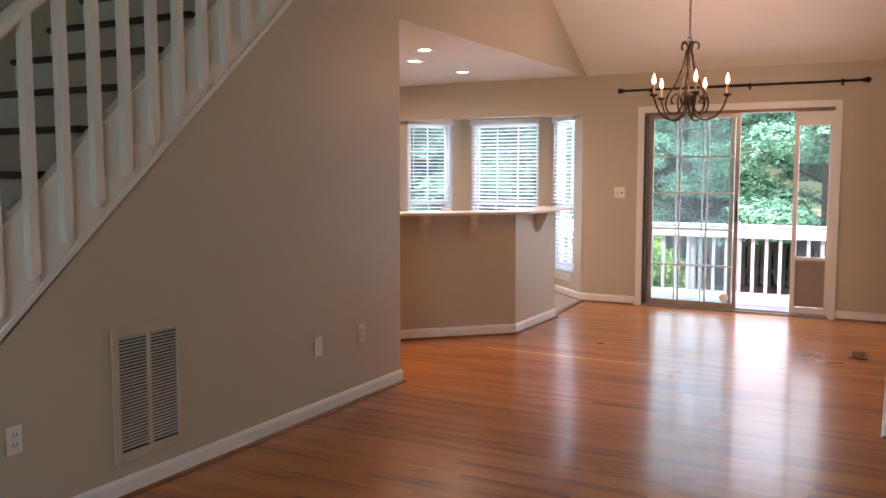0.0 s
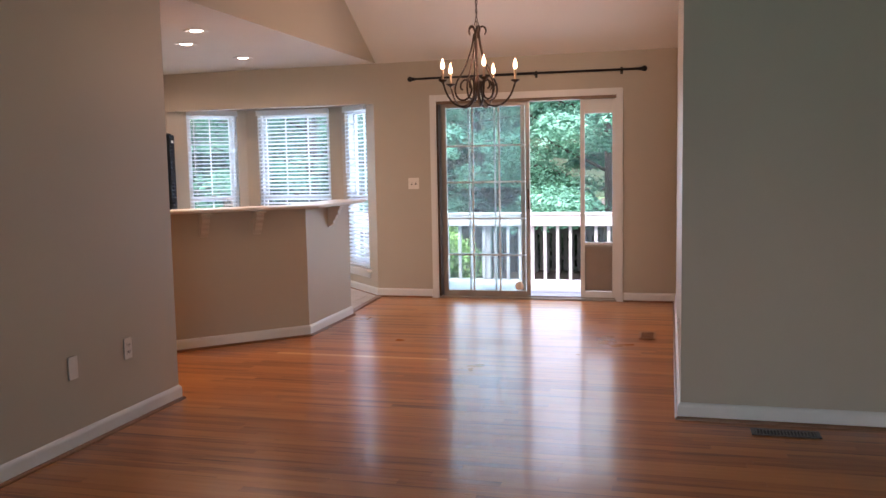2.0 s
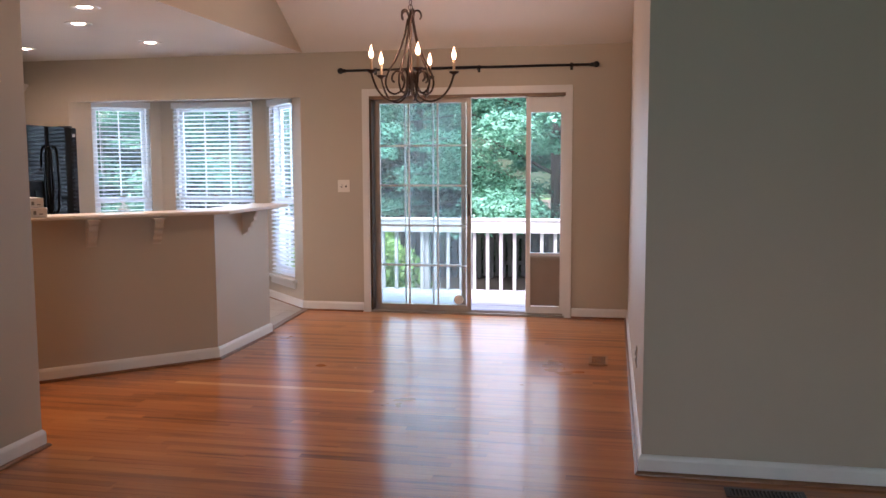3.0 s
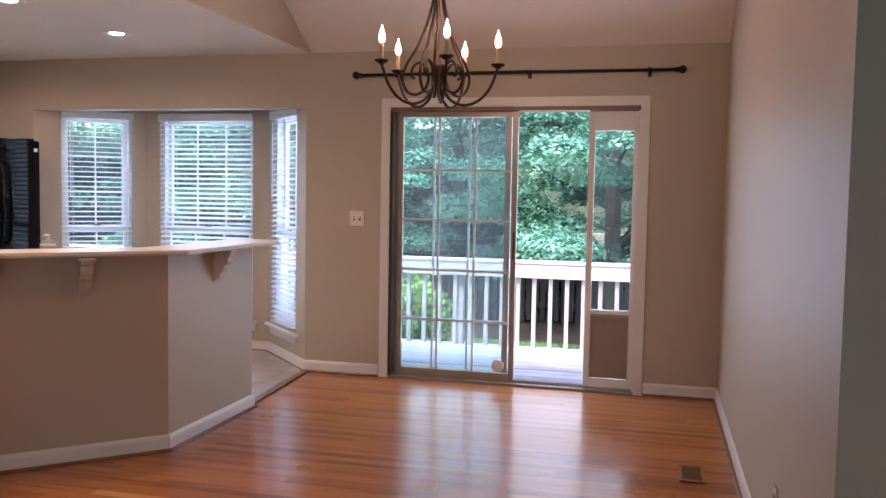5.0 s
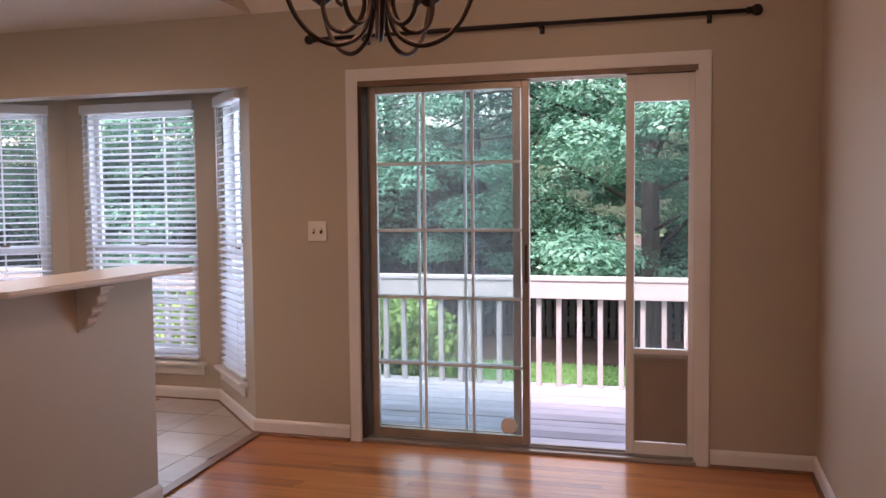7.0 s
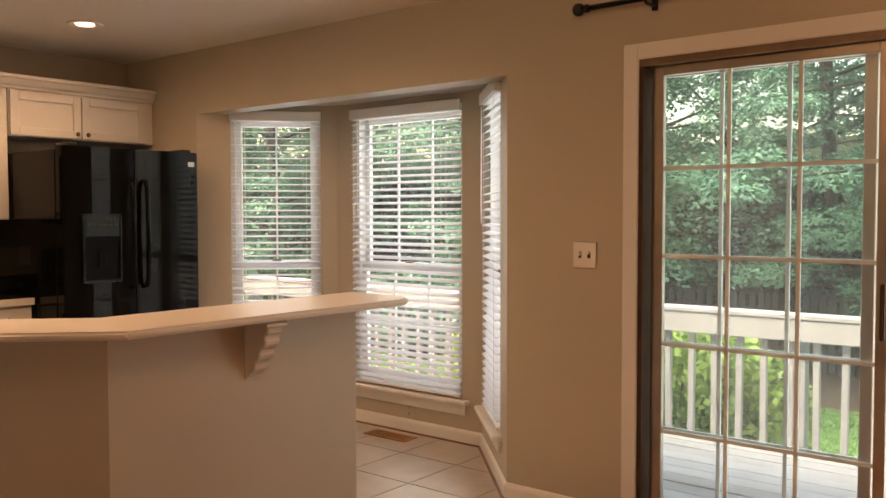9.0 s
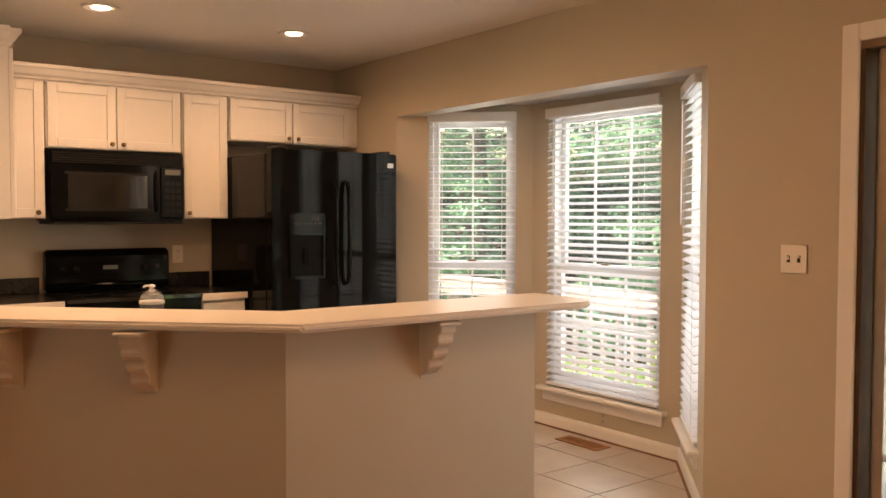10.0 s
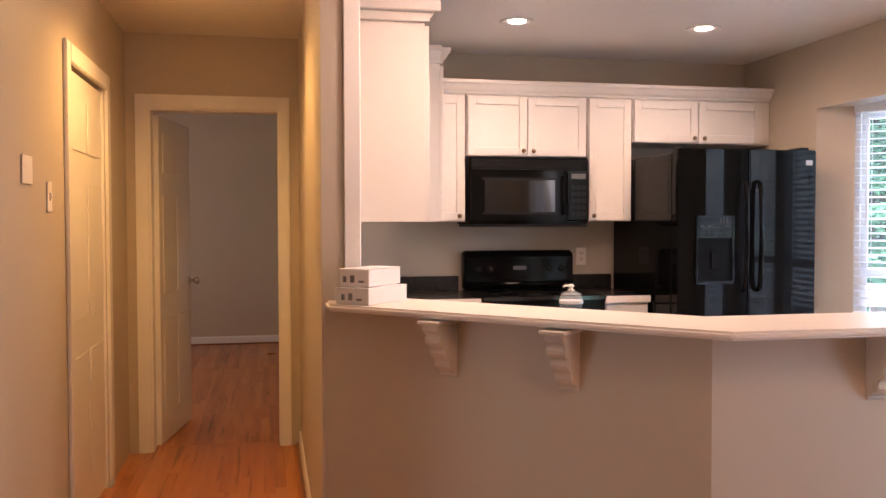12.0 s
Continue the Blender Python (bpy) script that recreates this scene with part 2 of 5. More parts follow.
FLAME = glow("lit_candle_bulb", (1.0, 0.62, 0.30), 1.5)
CANGLOW = glow("lit_recessed_lamp", (1.0, 0.80, 0.55), 2.5)
CANDLE = surface("ivory_candle_sleeve", (0.62, 0.46, 0.29), 0.5, 0.06, 20, 200, 0.05)


def leaf_material(name, dark, light):
    m, n, l, b = material(name)
    n.remove(b)
    geo = n.new("ShaderNodeNewGeometry")
    blotch = noise_tex(n, l, 1.1, 4, world_pos(n, l))
    f = math_node(n, l, 'ADD', math_node(n, l, 'MULTIPLY', geo.outputs["Random Per Island"], 0.3), math_node(n, l, 'MULTIPLY', blotch, 0.7))
    col = ramp(n, l, f, [(0.15, dark), (0.75, light)])
    d, t, mix = n.new("ShaderNodeBsdfDiffuse"), n.new("ShaderNodeBsdfTranslucent"), n.new("ShaderNodeMixShader")
    g, mix2 = n.new("ShaderNodeBsdfGlossy"), n.new("ShaderNodeMixShader")
    g.inputs["Roughness"].default_value = 0.45
    mix.inputs[0].default_value, mix2.inputs[0].default_value = 0.35, 0.03
    l.new(col, d.inputs[0]), l.new(col, t.inputs[0])
    l.new(d.outputs[0], mix.inputs[1]), l.new(t.outputs[0], mix.inputs[2])
    l.new(mix.outputs[0], mix2.inputs[1]), l.new(g.outputs[0], mix2.inputs[2])
    l.new(mix2.outputs[0], n["Material Output"].inputs[0])
    return m


LEAF = leaf_material("broad_leaves", (0.030, 0.11, 0.072), (0.18, 0.41, 0.28))
# darker copy of the leaves, shade under the trees put into the colour
LEAFD = leaf_material("leaves_with_painted_shade", (0.012, 0.030, 0.016), (0.04, 0.085, 0.04))
LEAF2 = leaf_material("yellow_green_leaves", (0.09, 0.17, 0.04), (0.30, 0.46, 0.12))
GRASS = leaf_material("lawn_blades", (0.10, 0.24, 0.07), (0.30, 0.56, 0.20))
LAWN = surface("lawn_soil", (0.09, 0.19, 0.055), 0.95, 0.4, 0.8, 12, 0.6)


# ---- mesh helpers ----
def box(bm, x0, x1, y0, y1, z0, z1):
    m = Matrix.Translation(((x0 + x1) / 2, (y0 + y1) / 2, (z0 + z1) / 2)) @ Matrix.Diagonal((abs(x1 - x0), abs(y1 - y0), abs(z1 - z0), 1))
    return bmesh.ops.create_cube(bm, size=1, matrix=m)["verts"]


def prism(bm, pts, lo, hi, axis="z"):
    """A straight prism over the polygon pts; axis z: pts are (x, y); axis x: pts are (y, z); axis y: pts are (x, z)."""
    def at(p, h):
        return {"z": (p[0], p[1], h), "x": (h, p[0], p[1]), "y": (p[0], h, p[1])}[axis]
    a, b = [bm.verts.new(at(p, lo)) for p in pts], [bm.verts.new(at(p, hi)) for p in pts]
    faces = [bm.faces.new(a), bm.faces.new(b)]
    for i in range(len(pts)):
        j = (i + 1) % len(pts)
        faces.append(bm.faces.new((a[i], a[j], b[j], b[i])))
    bmesh.ops.recalc_face_normals(bm, faces=faces)


def tube(bm, pts, radius, seg=8, caps=True):
    """A round bar along pts; radius is a number or one for each point."""
    pts = [Vector(p) for p in pts]
    rad = radius if isinstance(radius, (list, tuple)) else [radius] * len(pts)
    rings, up = [], Vector((0, 0, 1))
    for i, p in enumerate(pts):
        d = (pts[min(i + 1, len(pts) - 1)] - pts[max(i - 1, 0)]).normalized()
        side = d.cross(up)
        if side.length < 1e-3:
            side = d.cross(Vector((1, 0, 0)))
        side.normalize()
        if rings and side.dot(last) < 0:
            side = -side
        last = side
        other = side.cross(d)
        rings.append([bm.verts.new(p + rad[i] * (math.cos(a) * side + math.sin(a) * other)) for a in [2 * math.pi * k / seg for k in range(seg)]])
    for r, s in zip(rings, rings[1:]):
        for k in range(seg):
            bm.faces.new((r[k], r[(k + 1) % seg], s[(k + 1) % seg], s[k]))
    if caps:
        bm.faces.new(rings[0]), bm.faces.new(rings[-1])
    bmesh.ops.recalc_face_normals(bm, faces=bm.faces)


def lathe(bm, prof, centre=(0, 0, 0), seg=16):
    """A turned body from (radius, height) pairs."""
    c = Vector(centre)
    rings = [[bm.verts.new(c + Vector((r * math.cos(2 * math.pi * k / seg), r * math.sin(2 * math.pi * k / seg), h))) for k in range(seg)] for r, h in prof]
    for r, s in zip(rings, rings[1:]):
        for k in range(seg):
            bm.faces.new((r[k], r[(k + 1) % seg], s[(k + 1) % seg], s[k]))
    bm.faces.new(rings[0]), bm.faces.new(rings[-1])
    bmesh.ops.recalc_face_normals(bm, faces=bm.faces)


def bevel(bm, width=0.003, seg=2):
    bmesh.ops.bevel(bm, geom=[e for e in bm.edges if e.calc_face_angle(0) > 0.5], offset=width, segments=seg, affect='EDGES', clamp_overlap=True)


def to_mesh(name, bm, mat, smooth=False):
    me = bpy.data.meshes.new(name)
    bm.to_mesh(me)
    bm.free()
    for m in (mat if isinstance(mat, (list, tuple)) else [mat]):
        me.materials.append(m)
    if smooth:
        me.polygons.foreach_set("use_smooth", [True] * len(me.polygons))
    return me


def thing(name, label, category, at=(0, 0, 0), turn=0.0, group="", kind=""):
    """An Empty at a thing's base; its parts are built in its own axes."""
    ob = new(name)
    ob.matrix_basis = pose(*at, 0, 0, turn)
    return tagged(ob, label, category, group, kind)


def part(name, bm, mat, parent, label="", smooth=False):
    ob = new(name, to_mesh(name, bm, mat, smooth))
    ob.parent = parent
    return tagged(ob, label)


def solid(name, bm, mat, label, category, kind="", smooth=False, group=""):
    return tagged(new(name, to_mesh(name, bm, mat, smooth)), label, category, group, kind)


def B(*boxes, bev=0.0, seg=1):
    bm = bmesh.new()
    for b in boxes:
        box(bm, *b)
    if bev:
        bevel(bm, bev, seg)
    return bm


# ---- the plan ----
XL, XR, YN, ZC = -2.67, 0.28, 8.55, 2.475     # stair wall, dining wall, far wall, flat ceiling
YB, YH0, YH1, XK = 4.60, 4.42, 5.42, -6.12     # face of the wall block, hall sides, kitchen end wall
XE, XW, YS = 3.5, -3.75, -3.15                 # living room sides and front
SL, RIDGE = 0.585, 2.70                        # roof slope and ridge
ZR = ZC + SL * (YN - RIDGE)
DX0, DX1, DZ = -2.135, -0.295, 2.055           # sliding door's opening
BAY = [(-5.30, 8.55), (-4.67, 9.22), (-3.455, 9.22), (-2.82, 8.55)]
ZBAY, ZHEAD = 2.125, 2.060                    # ceiling inside the bay, its opening in the wall
XV = -2.785                                    # wall between kitchen ceiling and vault

# walls
bm = B((XK - 0.15, BAY[0][0], YN, 8.7, 0, 2.7), (BAY[0][0], BAY[3][0], YN, 8.7, ZHEAD, 2.7), (BAY[3][0], DX0, YN, 8.7, 0, 2.7),
       (DX0, DX1, YN, 8.7, DZ, 2.7), (DX1, XR + 0.13, YN, 8.7, 0, 2.7))
solid("wall_north", bm, PAINT, "greige painted wall with sliding door and bay openings", "wall", "structure")
zb = ZC + SL * (YN - YB)
bm = bmesh.new()
prism(bm, [(YB, 0), (YN, 0), (YN, ZC + 0.1), (YB, zb + 0.1)], XR, XR + 0.13, "x")
solid("wall_east_dining", bm, PAINT, "greige painted side wall of the dining area", "wall", "structure")
solid("wall_block_front", B((XR + 0.13, XE, YB, YB + 0.13, 0, zb + 0.1)), PAINT, "grey-green painted wall block facing the living room", "wall", "structure")
solid("wall_east", B((XE, XE + 0.15, YS, YB + 0.13, 0, 6.0)), PAINT, "greige painted side wall of the living room", "wall", "structure")
solid("wall_south", B((XW - 0.15, -0.25, YS - 0.15, YS, 0, 2.7), (1.85, XE + 0.15, YS - 0.15, YS, 0, 2.7), (-0.25, 1.85, YS - 0.15, YS, 0, 0.9), (-0.25, 1.85, YS - 0.15, YS, 2.05, 2.7)),
      PAINT, "greige painted front wall with a wide window opening", "wall", "structure")
solid("wall_west_stairs", B((XW - 0.15, XW, YS, YH0 - 0.12, 0, 6.0)), PAINT, "greige painted wall beside the stairs", "wall", "structure")
STR = lambda y: 0.805 + 0.872 * (y - 1.506)    # lower edge of the stair's skirt
bm = bmesh.new()
prism(bm, [(0.72, 0.0), (YH0, 0.0), (YH0, STR(YH0) + 0.05), (0.72, 0.06)], XL - 0.12, XL, "x")
solid("wall_stair_side", bm, PAINT, "greige painted triangular wall under the staircase", "wall", "structure")
# hall side wall with a closet door
bm = B((XL - 0.12, XW - 0.15, YH0 - 0.12, YH0, 0, ZC), (XW - 0.15, -4.40, YH0 - 0.12, YH0, 0, ZC), (-4.40, -5.20, YH0 - 0.12, YH0, 2.04, ZC), (-5.20, -5.98, YH0 - 0.12, YH0, 0, ZC))
solid("wall_hall_south", bm, PAINT, "greige painted hall wall with a closet door", "wall", "structure")
bm = B((XL - 0.12, XW, YH0 - 0.12, YH0 - 0.002, ZC, 5.0))
solid("wall_stair_end", bm, PAINT, "greige painted wall closing the stairwell", "wall", "structure")
bm = B((-5.98, -5.86, 2.6, 4.545, 0, ZC), (-5.98, -5.86, 5.305, 5.53, 0, ZC), (-5.98, -5.86, 4.545, 5.305, 2.04, ZC))
solid("wall_hall_end", bm, PAINT, "greige painted hall end wall with a doorway", "wall", "structure")
solid("wall_hall_north", B((-5.86, -3.65, YH1, 5.53, 0, ZC)), PAINT, "greige painted wall between hall and kitchen", "wall", "structure")
solid("wall_kitchen_west", B((XK - 0.15, XK, 5.53, YN, 0, ZC)), PAINT, "greige painted kitchen end wall", "wall", "structure")
solid("wall_bedroom", B((-10.5, -10.36, 2.5, 7.0, 0, 2.6), (-10.36, XK - 0.15, 6.9, 7.0, 0, 2.6), (-10.36, -9.1, 2.5, 2.6, 0, 2.6), (-7.3, -5.98, 2.5, 2.6, 0, 2.6),
                        (-9.1, -7.3, 2.5, 2.6, 0, 0.7), (-9.1, -7.3, 2.5, 2.6, 2.2, 2.6)), PAINT, "plain painted bedroom walls beyond the hall", "wall", "structure")
bm = bmesh.new()
prism(bm, [(YH0 - 0.1, ZC + 0.001), (YN, ZC + 0.001), (YN, ZC + 0.03), (YH0 - 0.1, ZC + SL * (YN - YH0) + 0.05)], XV - 0.115, XV, "x")
solid("wall_above_kitchen", bm, PAINT, "greige painted wall between kitchen ceiling and vault", "wall", "structure")
# ceilings
bm = bmesh.new()
prism(bm, [(8.72, ZC - SL * 0.17), (RIDGE, ZR), (YS - 0.2, ZR - SL * (RIDGE - YS + 0.2)), (YS - 0.2, ZR - SL * (RIDGE - YS + 0.2) + 0.2), (RIDGE, ZR + 0.2), (8.72, ZC - SL * 0.17 + 0.2)], XL - 0.12, XE + 0.15, "x")
solid("ceiling_vault", bm, CEIL, "off-white vaulted ceiling rising from the far wall", "ceiling", "structure")
bm = bmesh.new()
prism(bm, [(YH0, ZC + SL * (YN - YH0)), (RIDGE, ZR), (YS - 0.2, ZR - SL * (RIDGE - YS + 0.2)), (YS - 0.2, ZR - SL * (RIDGE - YS + 0.2) + 0.2), (RIDGE, ZR + 0.2), (YH0, ZC + SL * (YN - YH0) + 0.2)], XW - 0.15, XL - 0.12, "x")
solid("ceiling_stairwell", bm, CEIL, "off-white sloped ceiling over the stairs", "ceiling", "structure")
solid("ceiling_kitchen", B((XK - 0.15, XV - 0.003, YH0 - 0.12, YN, ZC, ZC + 0.12)), CEIL, "flat white kitchen and hall ceiling", "ceiling", "structure")
solid("ceiling_bedroom", B((-10.5, -5.98, 2.5, 7.0, 2.6, 2.7)), CEIL, "flat white bedroom ceiling", "ceiling", "structure")


# ---- bay window walls ----
def opening_wall(name, p, q, u0, u1, z0, z1, top, label):
    """A wall from p to q (inside on its right-hand side seen from above) with one window opening."""
    p, q = Vector((*p, 0)), Vector((*q, 0))
    length = (q - p).length
    bm = B((0, u0, 0, 0.14, 0, top), (u1, length, 0, 0.14, 0, top), (u0, u1, 0, 0.14, 0, z0), (u0, u1, 0, 0.14, z1, top))
    ob = solid(name, bm, PAINT, label, "wall", "structure")
    ob.matrix_basis = Matrix.Translation(p) @ Matrix.Rotation(math.atan2(q.y - p.y, q.x - p.x), 4, 'Z')
    return ob


WZ0, WZ1 = 0.275, 2.062
SIDES = [(BAY[0], BAY[1], 0.215, 0.81), (BAY[1], BAY[2], 0.15, 1.065), (BAY[2], BAY[3], 0.115, 0.71)]
for i, (p, q, u0, u1) in enumerate(SIDES):
    opening_wall(f"wall_bay_{i + 1}", p, q, u0, u1, WZ0, WZ1, ZBAY, "greige painted bay wall around a window")
bm = bmesh.new()
prism(bm, [(-5.42, 8.701), (-2.76, 8.701), (-3.37, 9.4), (-4.73, 9.4)], ZBAY, ZBAY + 0.1)
solid("ceiling_bay", bm, surface("semi_gloss_ceiling_paint", (0.66, 0.64, 0.61), 0.10, 0.03, 3, 150, 0.02), "low white ceiling inside the bay", "ceiling", "structure")


# ---- windows and blinds of the bay ----
def wall_matrix(p, q):
    return Matrix.Translation((*p, 0)) @ Matrix.Rotation(math.atan2(q[1] - p[1], q[0] - p[0]), 4, 'Z')


def bay_window(name, m, u0, u1, cols):
    """A double-hung window with grilles, its casing, sill and apron."""
    w = thing(name, "white double-hung window with grilles and painted sill", "window", kind="structure")
    w.matrix_basis = m
    z0, z1, zm = WZ0, WZ1, 1.06
    part("window_frame", B((u0, u0 + 0.03, 0.03, 0.13, z0, z1), (u1 - 0.03, u1, 0.03, 0.13, z0, z1), (u0 + 0.03, u1 - 0.03, 0.03, 0.13, z1 - 0.03, z1), (u0 + 0.03, u1 - 0.03, 0.03, 0.13, z0, z0 + 0.03)), VINYL, w)
    for nm, a, b, y in (("lower_sash", z0 + 0.03, zm + 0.02, 0.055), ("upper_sash", zm - 0.02, z1 - 0.03, 0.09)):
        x0, x1 = u0 + 0.03, u1 - 0.03
        s = part(nm, B((x0, x0 + 0.04, y, y + 0.03, a, b), (x1 - 0.04, x1, y, y + 0.03, a, b), (x0 + 0.04, x1 - 0.04, y, y + 0.03, b - 0.045, b), (x0 + 0.04, x1 - 0.04, y, y + 0.03, a, a + 0.045), bev=0.003), VINYL, w)
        bars = [(x0 + (x1 - x0) * k / cols - 0.006, x0 + (x1 - x0) * k / cols + 0.006, y + 0.008, y + 0.022, a + 0.045, b - 0.045) for k in range(1, cols)]
        for bar in bars:
            part("muntin", B(bar), VINYL, s)
        for zz in ([a + (b - a) * 0.5] if nm == "lower_sash" else [a + (b - a) * 0.345, a + (b - a) * 0.66]):
            part("muntin", B((x0 + 0.04, x1 - 0.04, y + 0.009, y + 0.021, zz - 0.006, zz + 0.006)), VINYL, s)
        g = part("pane", B((x0 + 0.035, x1 - 0.035, y + 0.013, y + 0.017, a + 0.04, b - 0.04)), GLASS, s)
        g.visible_shadow = False
    part("sash_lock", B(((u0 + u1) / 2 - 0.03, (u0 + u1) / 2 + 0.03, 0.035, 0.055, zm + 0.02, zm + 0.035), bev=0.004), BRASS, w)
    part("window_sill", B((u0 - 0.06, u1 + 0.06, -0.055, 0.03, z0 - 0.028, z0), bev=0.006, seg=2), TRIM, w)
    part("apron", B((u0 - 0.03, u1 + 0.03, -0.016, -0.001, z0 - 0.095, z0 - 0.028), bev=0.003), TRIM, w)
    return w


def blind(m, u0, u1, tilt, seed):
    """A lowered two-inch slat blind with valance, ladder cords, bottom rail and wand."""
    b = thing("window_blind", "lowered white slat blind with open slats", "blind", group="bay window blinds")
    b.matrix_basis = m
    part("valance", B((u0 - 0.002, u1 + 0.002, -0.035, -0.02, WZ1 - 0.045, WZ1 + 0.02), bev=0.004), VINYL, b)
    part("head_rail", B((u0 + 0.003, u1 - 0.003, -0.018, 0.028, WZ1 - 0.045, WZ1 - 0.002)), VINYL, b)
    rnd = random.Random(seed)
    sl = bmesh.new()
    c, s, n = math.cos(tilt), math.sin(tilt), 4
    prof = []
    for k in range(n + 1):
        v = -0.024 + 0.048 * k / n
        prof.append((v * c, v * s + 0.0025 * (1 - (v / 0.024) ** 2)))
    for e in (u0 + 0.006, u1 - 0.006):
        for t in (0, 0.0028):
            for (y, z) in prof:
                sl.verts.new((e, y, z + t))
    sl.verts.ensure_lookup_table()
    k = n + 1
    V = sl.verts
    for i in range(n):
        sl.faces.new((V[i], V[i + 1], V[2 * k + i + 1], V[2 * k + i]))
        sl.faces.new((V[k + i], V[3 * k + i], V[3 * k + i + 1], V[k + i + 1]))
        sl.faces.new((V[i], V[k + i], V[k + i + 1], V[i + 1]))
        sl.faces.new((V[2 * k + i], V[2 * k + i + 1], V[3 * k + i + 1], V[3 * k + i]))
    sl.faces.new((V[0], V[2 * k], V[3 * k], V[k]))
    sl.faces.new((V[n], V[k + n], V[3 * k + n], V[2 * k + n]))
    bmesh.ops.recalc_face_normals(sl, faces=sl.faces)
    me = to_mesh("slat", sl, SLAT)
    z = WZ1 - 0.075
    while z > WZ0 + 0.05:
        o = new("slat", me)
        o.parent = b
        o.matrix_basis = pose(0, 0.004, z, rnd.uniform(-1.5, 1.5), rnd.uniform(-0.12, 0.12), 0)
        z -= 0.0435
    part("bottom_rail", B((u0 + 0.006, u1 - 0.006, -0.02, 0.026, WZ0 + 0.012, WZ0 + 0.03), bev=0.004), VINYL, b)
    for f in (0.16, 0.84):
        u = u0 + (u1 - u0) * f
        part("ladder_cord", B((u - 0.001, u + 0.001, -0.022, -0.0205, WZ0 + 0.03, WZ1 - 0.05), (u - 0.001, u + 0.001, 0.028, 0.0295, WZ0 + 0.03, WZ1 - 0.05)), VINYL, b)
    bm = bmesh.new()
    tube(bm, [(u0 + 0.07, -0.03, WZ1 - 0.06), (u0 + 0.07, -0.032, WZ1 - 0.72)], 0.004, 6)
    part("tilt_wand", bm, VINYL, b)


for i, (p, q, u0, u1) in enumerate(SIDES):
    bay_window(f"window_{i + 1}", wall_matrix(p, q), u0, u1, 2 if i != 1 else 3)
    blind(wall_matrix(p, q), u0, u1, radians((9, 19, 18)[i]), i)


# ---- baseboards ----
def baseboard(pts, name="baseboard", shoe=True, h=0.092, parent=None):
    """A moulded board along the plan points, proud on the left-hand side, with a stained shoe molding."""
    base = parent or thing(name, "white painted baseboard with stained shoe molding", "baseboard", (*pts[0], 0), kind="structure")
    o = Vector((*pts[0], 0))
    P = [Vector((*p, 0)) - o for p in pts]

    def offset(d):
        res = []
        for i, p in enumerate(P):
            ns = []
            if i > 0:
                e = (P[i] - P[i - 1]).normalized()
                ns.append(Vector((-e.y, e.x, 0)))
            if i < len(P) - 1:
                e = (P[i + 1] - P[i]).normalized()
                ns.append(Vector((-e.y, e.x, 0)))
            n = sum(ns, Vector()).normalized()
            res.append(p + n * d / max(0.4, n.dot(ns[0])))
        return res

    def sweep(prof):
        bm = bmesh.new()
        rows = []
        for d, z in prof:
            rows.append([bm.verts.new(v + Vector((0, 0, z))) for v in offset(d)])
        k = len(rows)
        for a in range(k):
            r, s = rows[a], rows[(a + 1) % k]
            for i in range(len(P) - 1):
                bm.faces.new((r[i], r[i + 1], s[i + 1], s[i]))
        bm.faces.new([r[0] for r in rows]), bm.faces.new([r[-1] for r in rows])
        bmesh.ops.recalc_face_normals(bm, faces=bm.faces)
        return bm

    part("board", sweep([(0.001, 0.0), (0.014, 0.0), (0.014, h - 0.022), (0.011, h - 0.012), (0.006, h - 0.004), (0.001, h)]), TRIM, base)
    if shoe:
        part("shoe_molding", sweep([(0.0145, 0.0), (0.030, 0.0), (0.029, 0.008), (0.024, 0.014), (0.0145, 0.017)]), SHOE, base, "brown stained shoe molding")
    return base


baseboard([(-2.21, YN), (BAY[3][0], YN), (BAY[2][0], BAY[2][1]), (BAY[1][0], BAY[1][1]), (BAY[0][0], YN), (-5.9, YN)])
baseboard([(XE, YB), (XR, YB), (XR, YN), (-0.225, YN)])
baseboard([(-4.32, YH0), (XL, YH0), (XL, 0.75)])
baseboard([(-3.66, YH1), (-5.85, YH1)])
baseboard([(-10.36, 2.6), (-5.98, 2.6)], shoe=False)
baseboard([(-10.36, 6.8), (-10.36, 2.61)])

# ---- sliding glass door ----
# painted casing round the opening, with a stepped profile
casing = thing("door_casing", "white painted wooden casing round the sliding door", "door trim", (-1.217, YN, 0), kind="structure")
cx0, cx1 = -2.203 + 1.217, -0.232 + 1.217
ox0, ox1 = DX0 + 1.217, DX1 + 1.217
for nm, bx in (("side_casing", (cx0, ox0, -0.018, -0.001, 0, 2.122)), ("side_casing", (ox1, cx1, -0.018, -0.001, 0, 2.122)), ("head_casing", (ox0, ox1, -0.018, -0.001, DZ, 2.122))):
    part(nm, B(bx, bev=0.004, seg=2), TRIM, casing)

sd = thing("door_1", "open sliding glass door with grilles in a bronze frame", "sliding door", (-1.217, YN, 0), kind="structure")
fx0, fx1 = ox0, ox1
part("jamb", B((fx0, fx0 + 0.02, -0.004, 0.14, 0.02, DZ - 0.03)), DARKALU, sd, "dark bronze side channel")
part("jamb", B((fx1 - 0.012, fx1, -0.004, 0.14, 0.02, DZ - 0.03)), TRIM, sd, "white painted jamb")
part("head_track", B((fx0, fx1, -0.004, 0.03, DZ - 0.03, DZ), (fx0, fx1, 0.045, 0.075, DZ - 0.03, DZ), (fx0, fx1, 0.09, 0.14, DZ - 0.03, DZ), (fx0, fx1, 0.03, 0.14, DZ - 0.008, DZ)), BRONZE, sd)
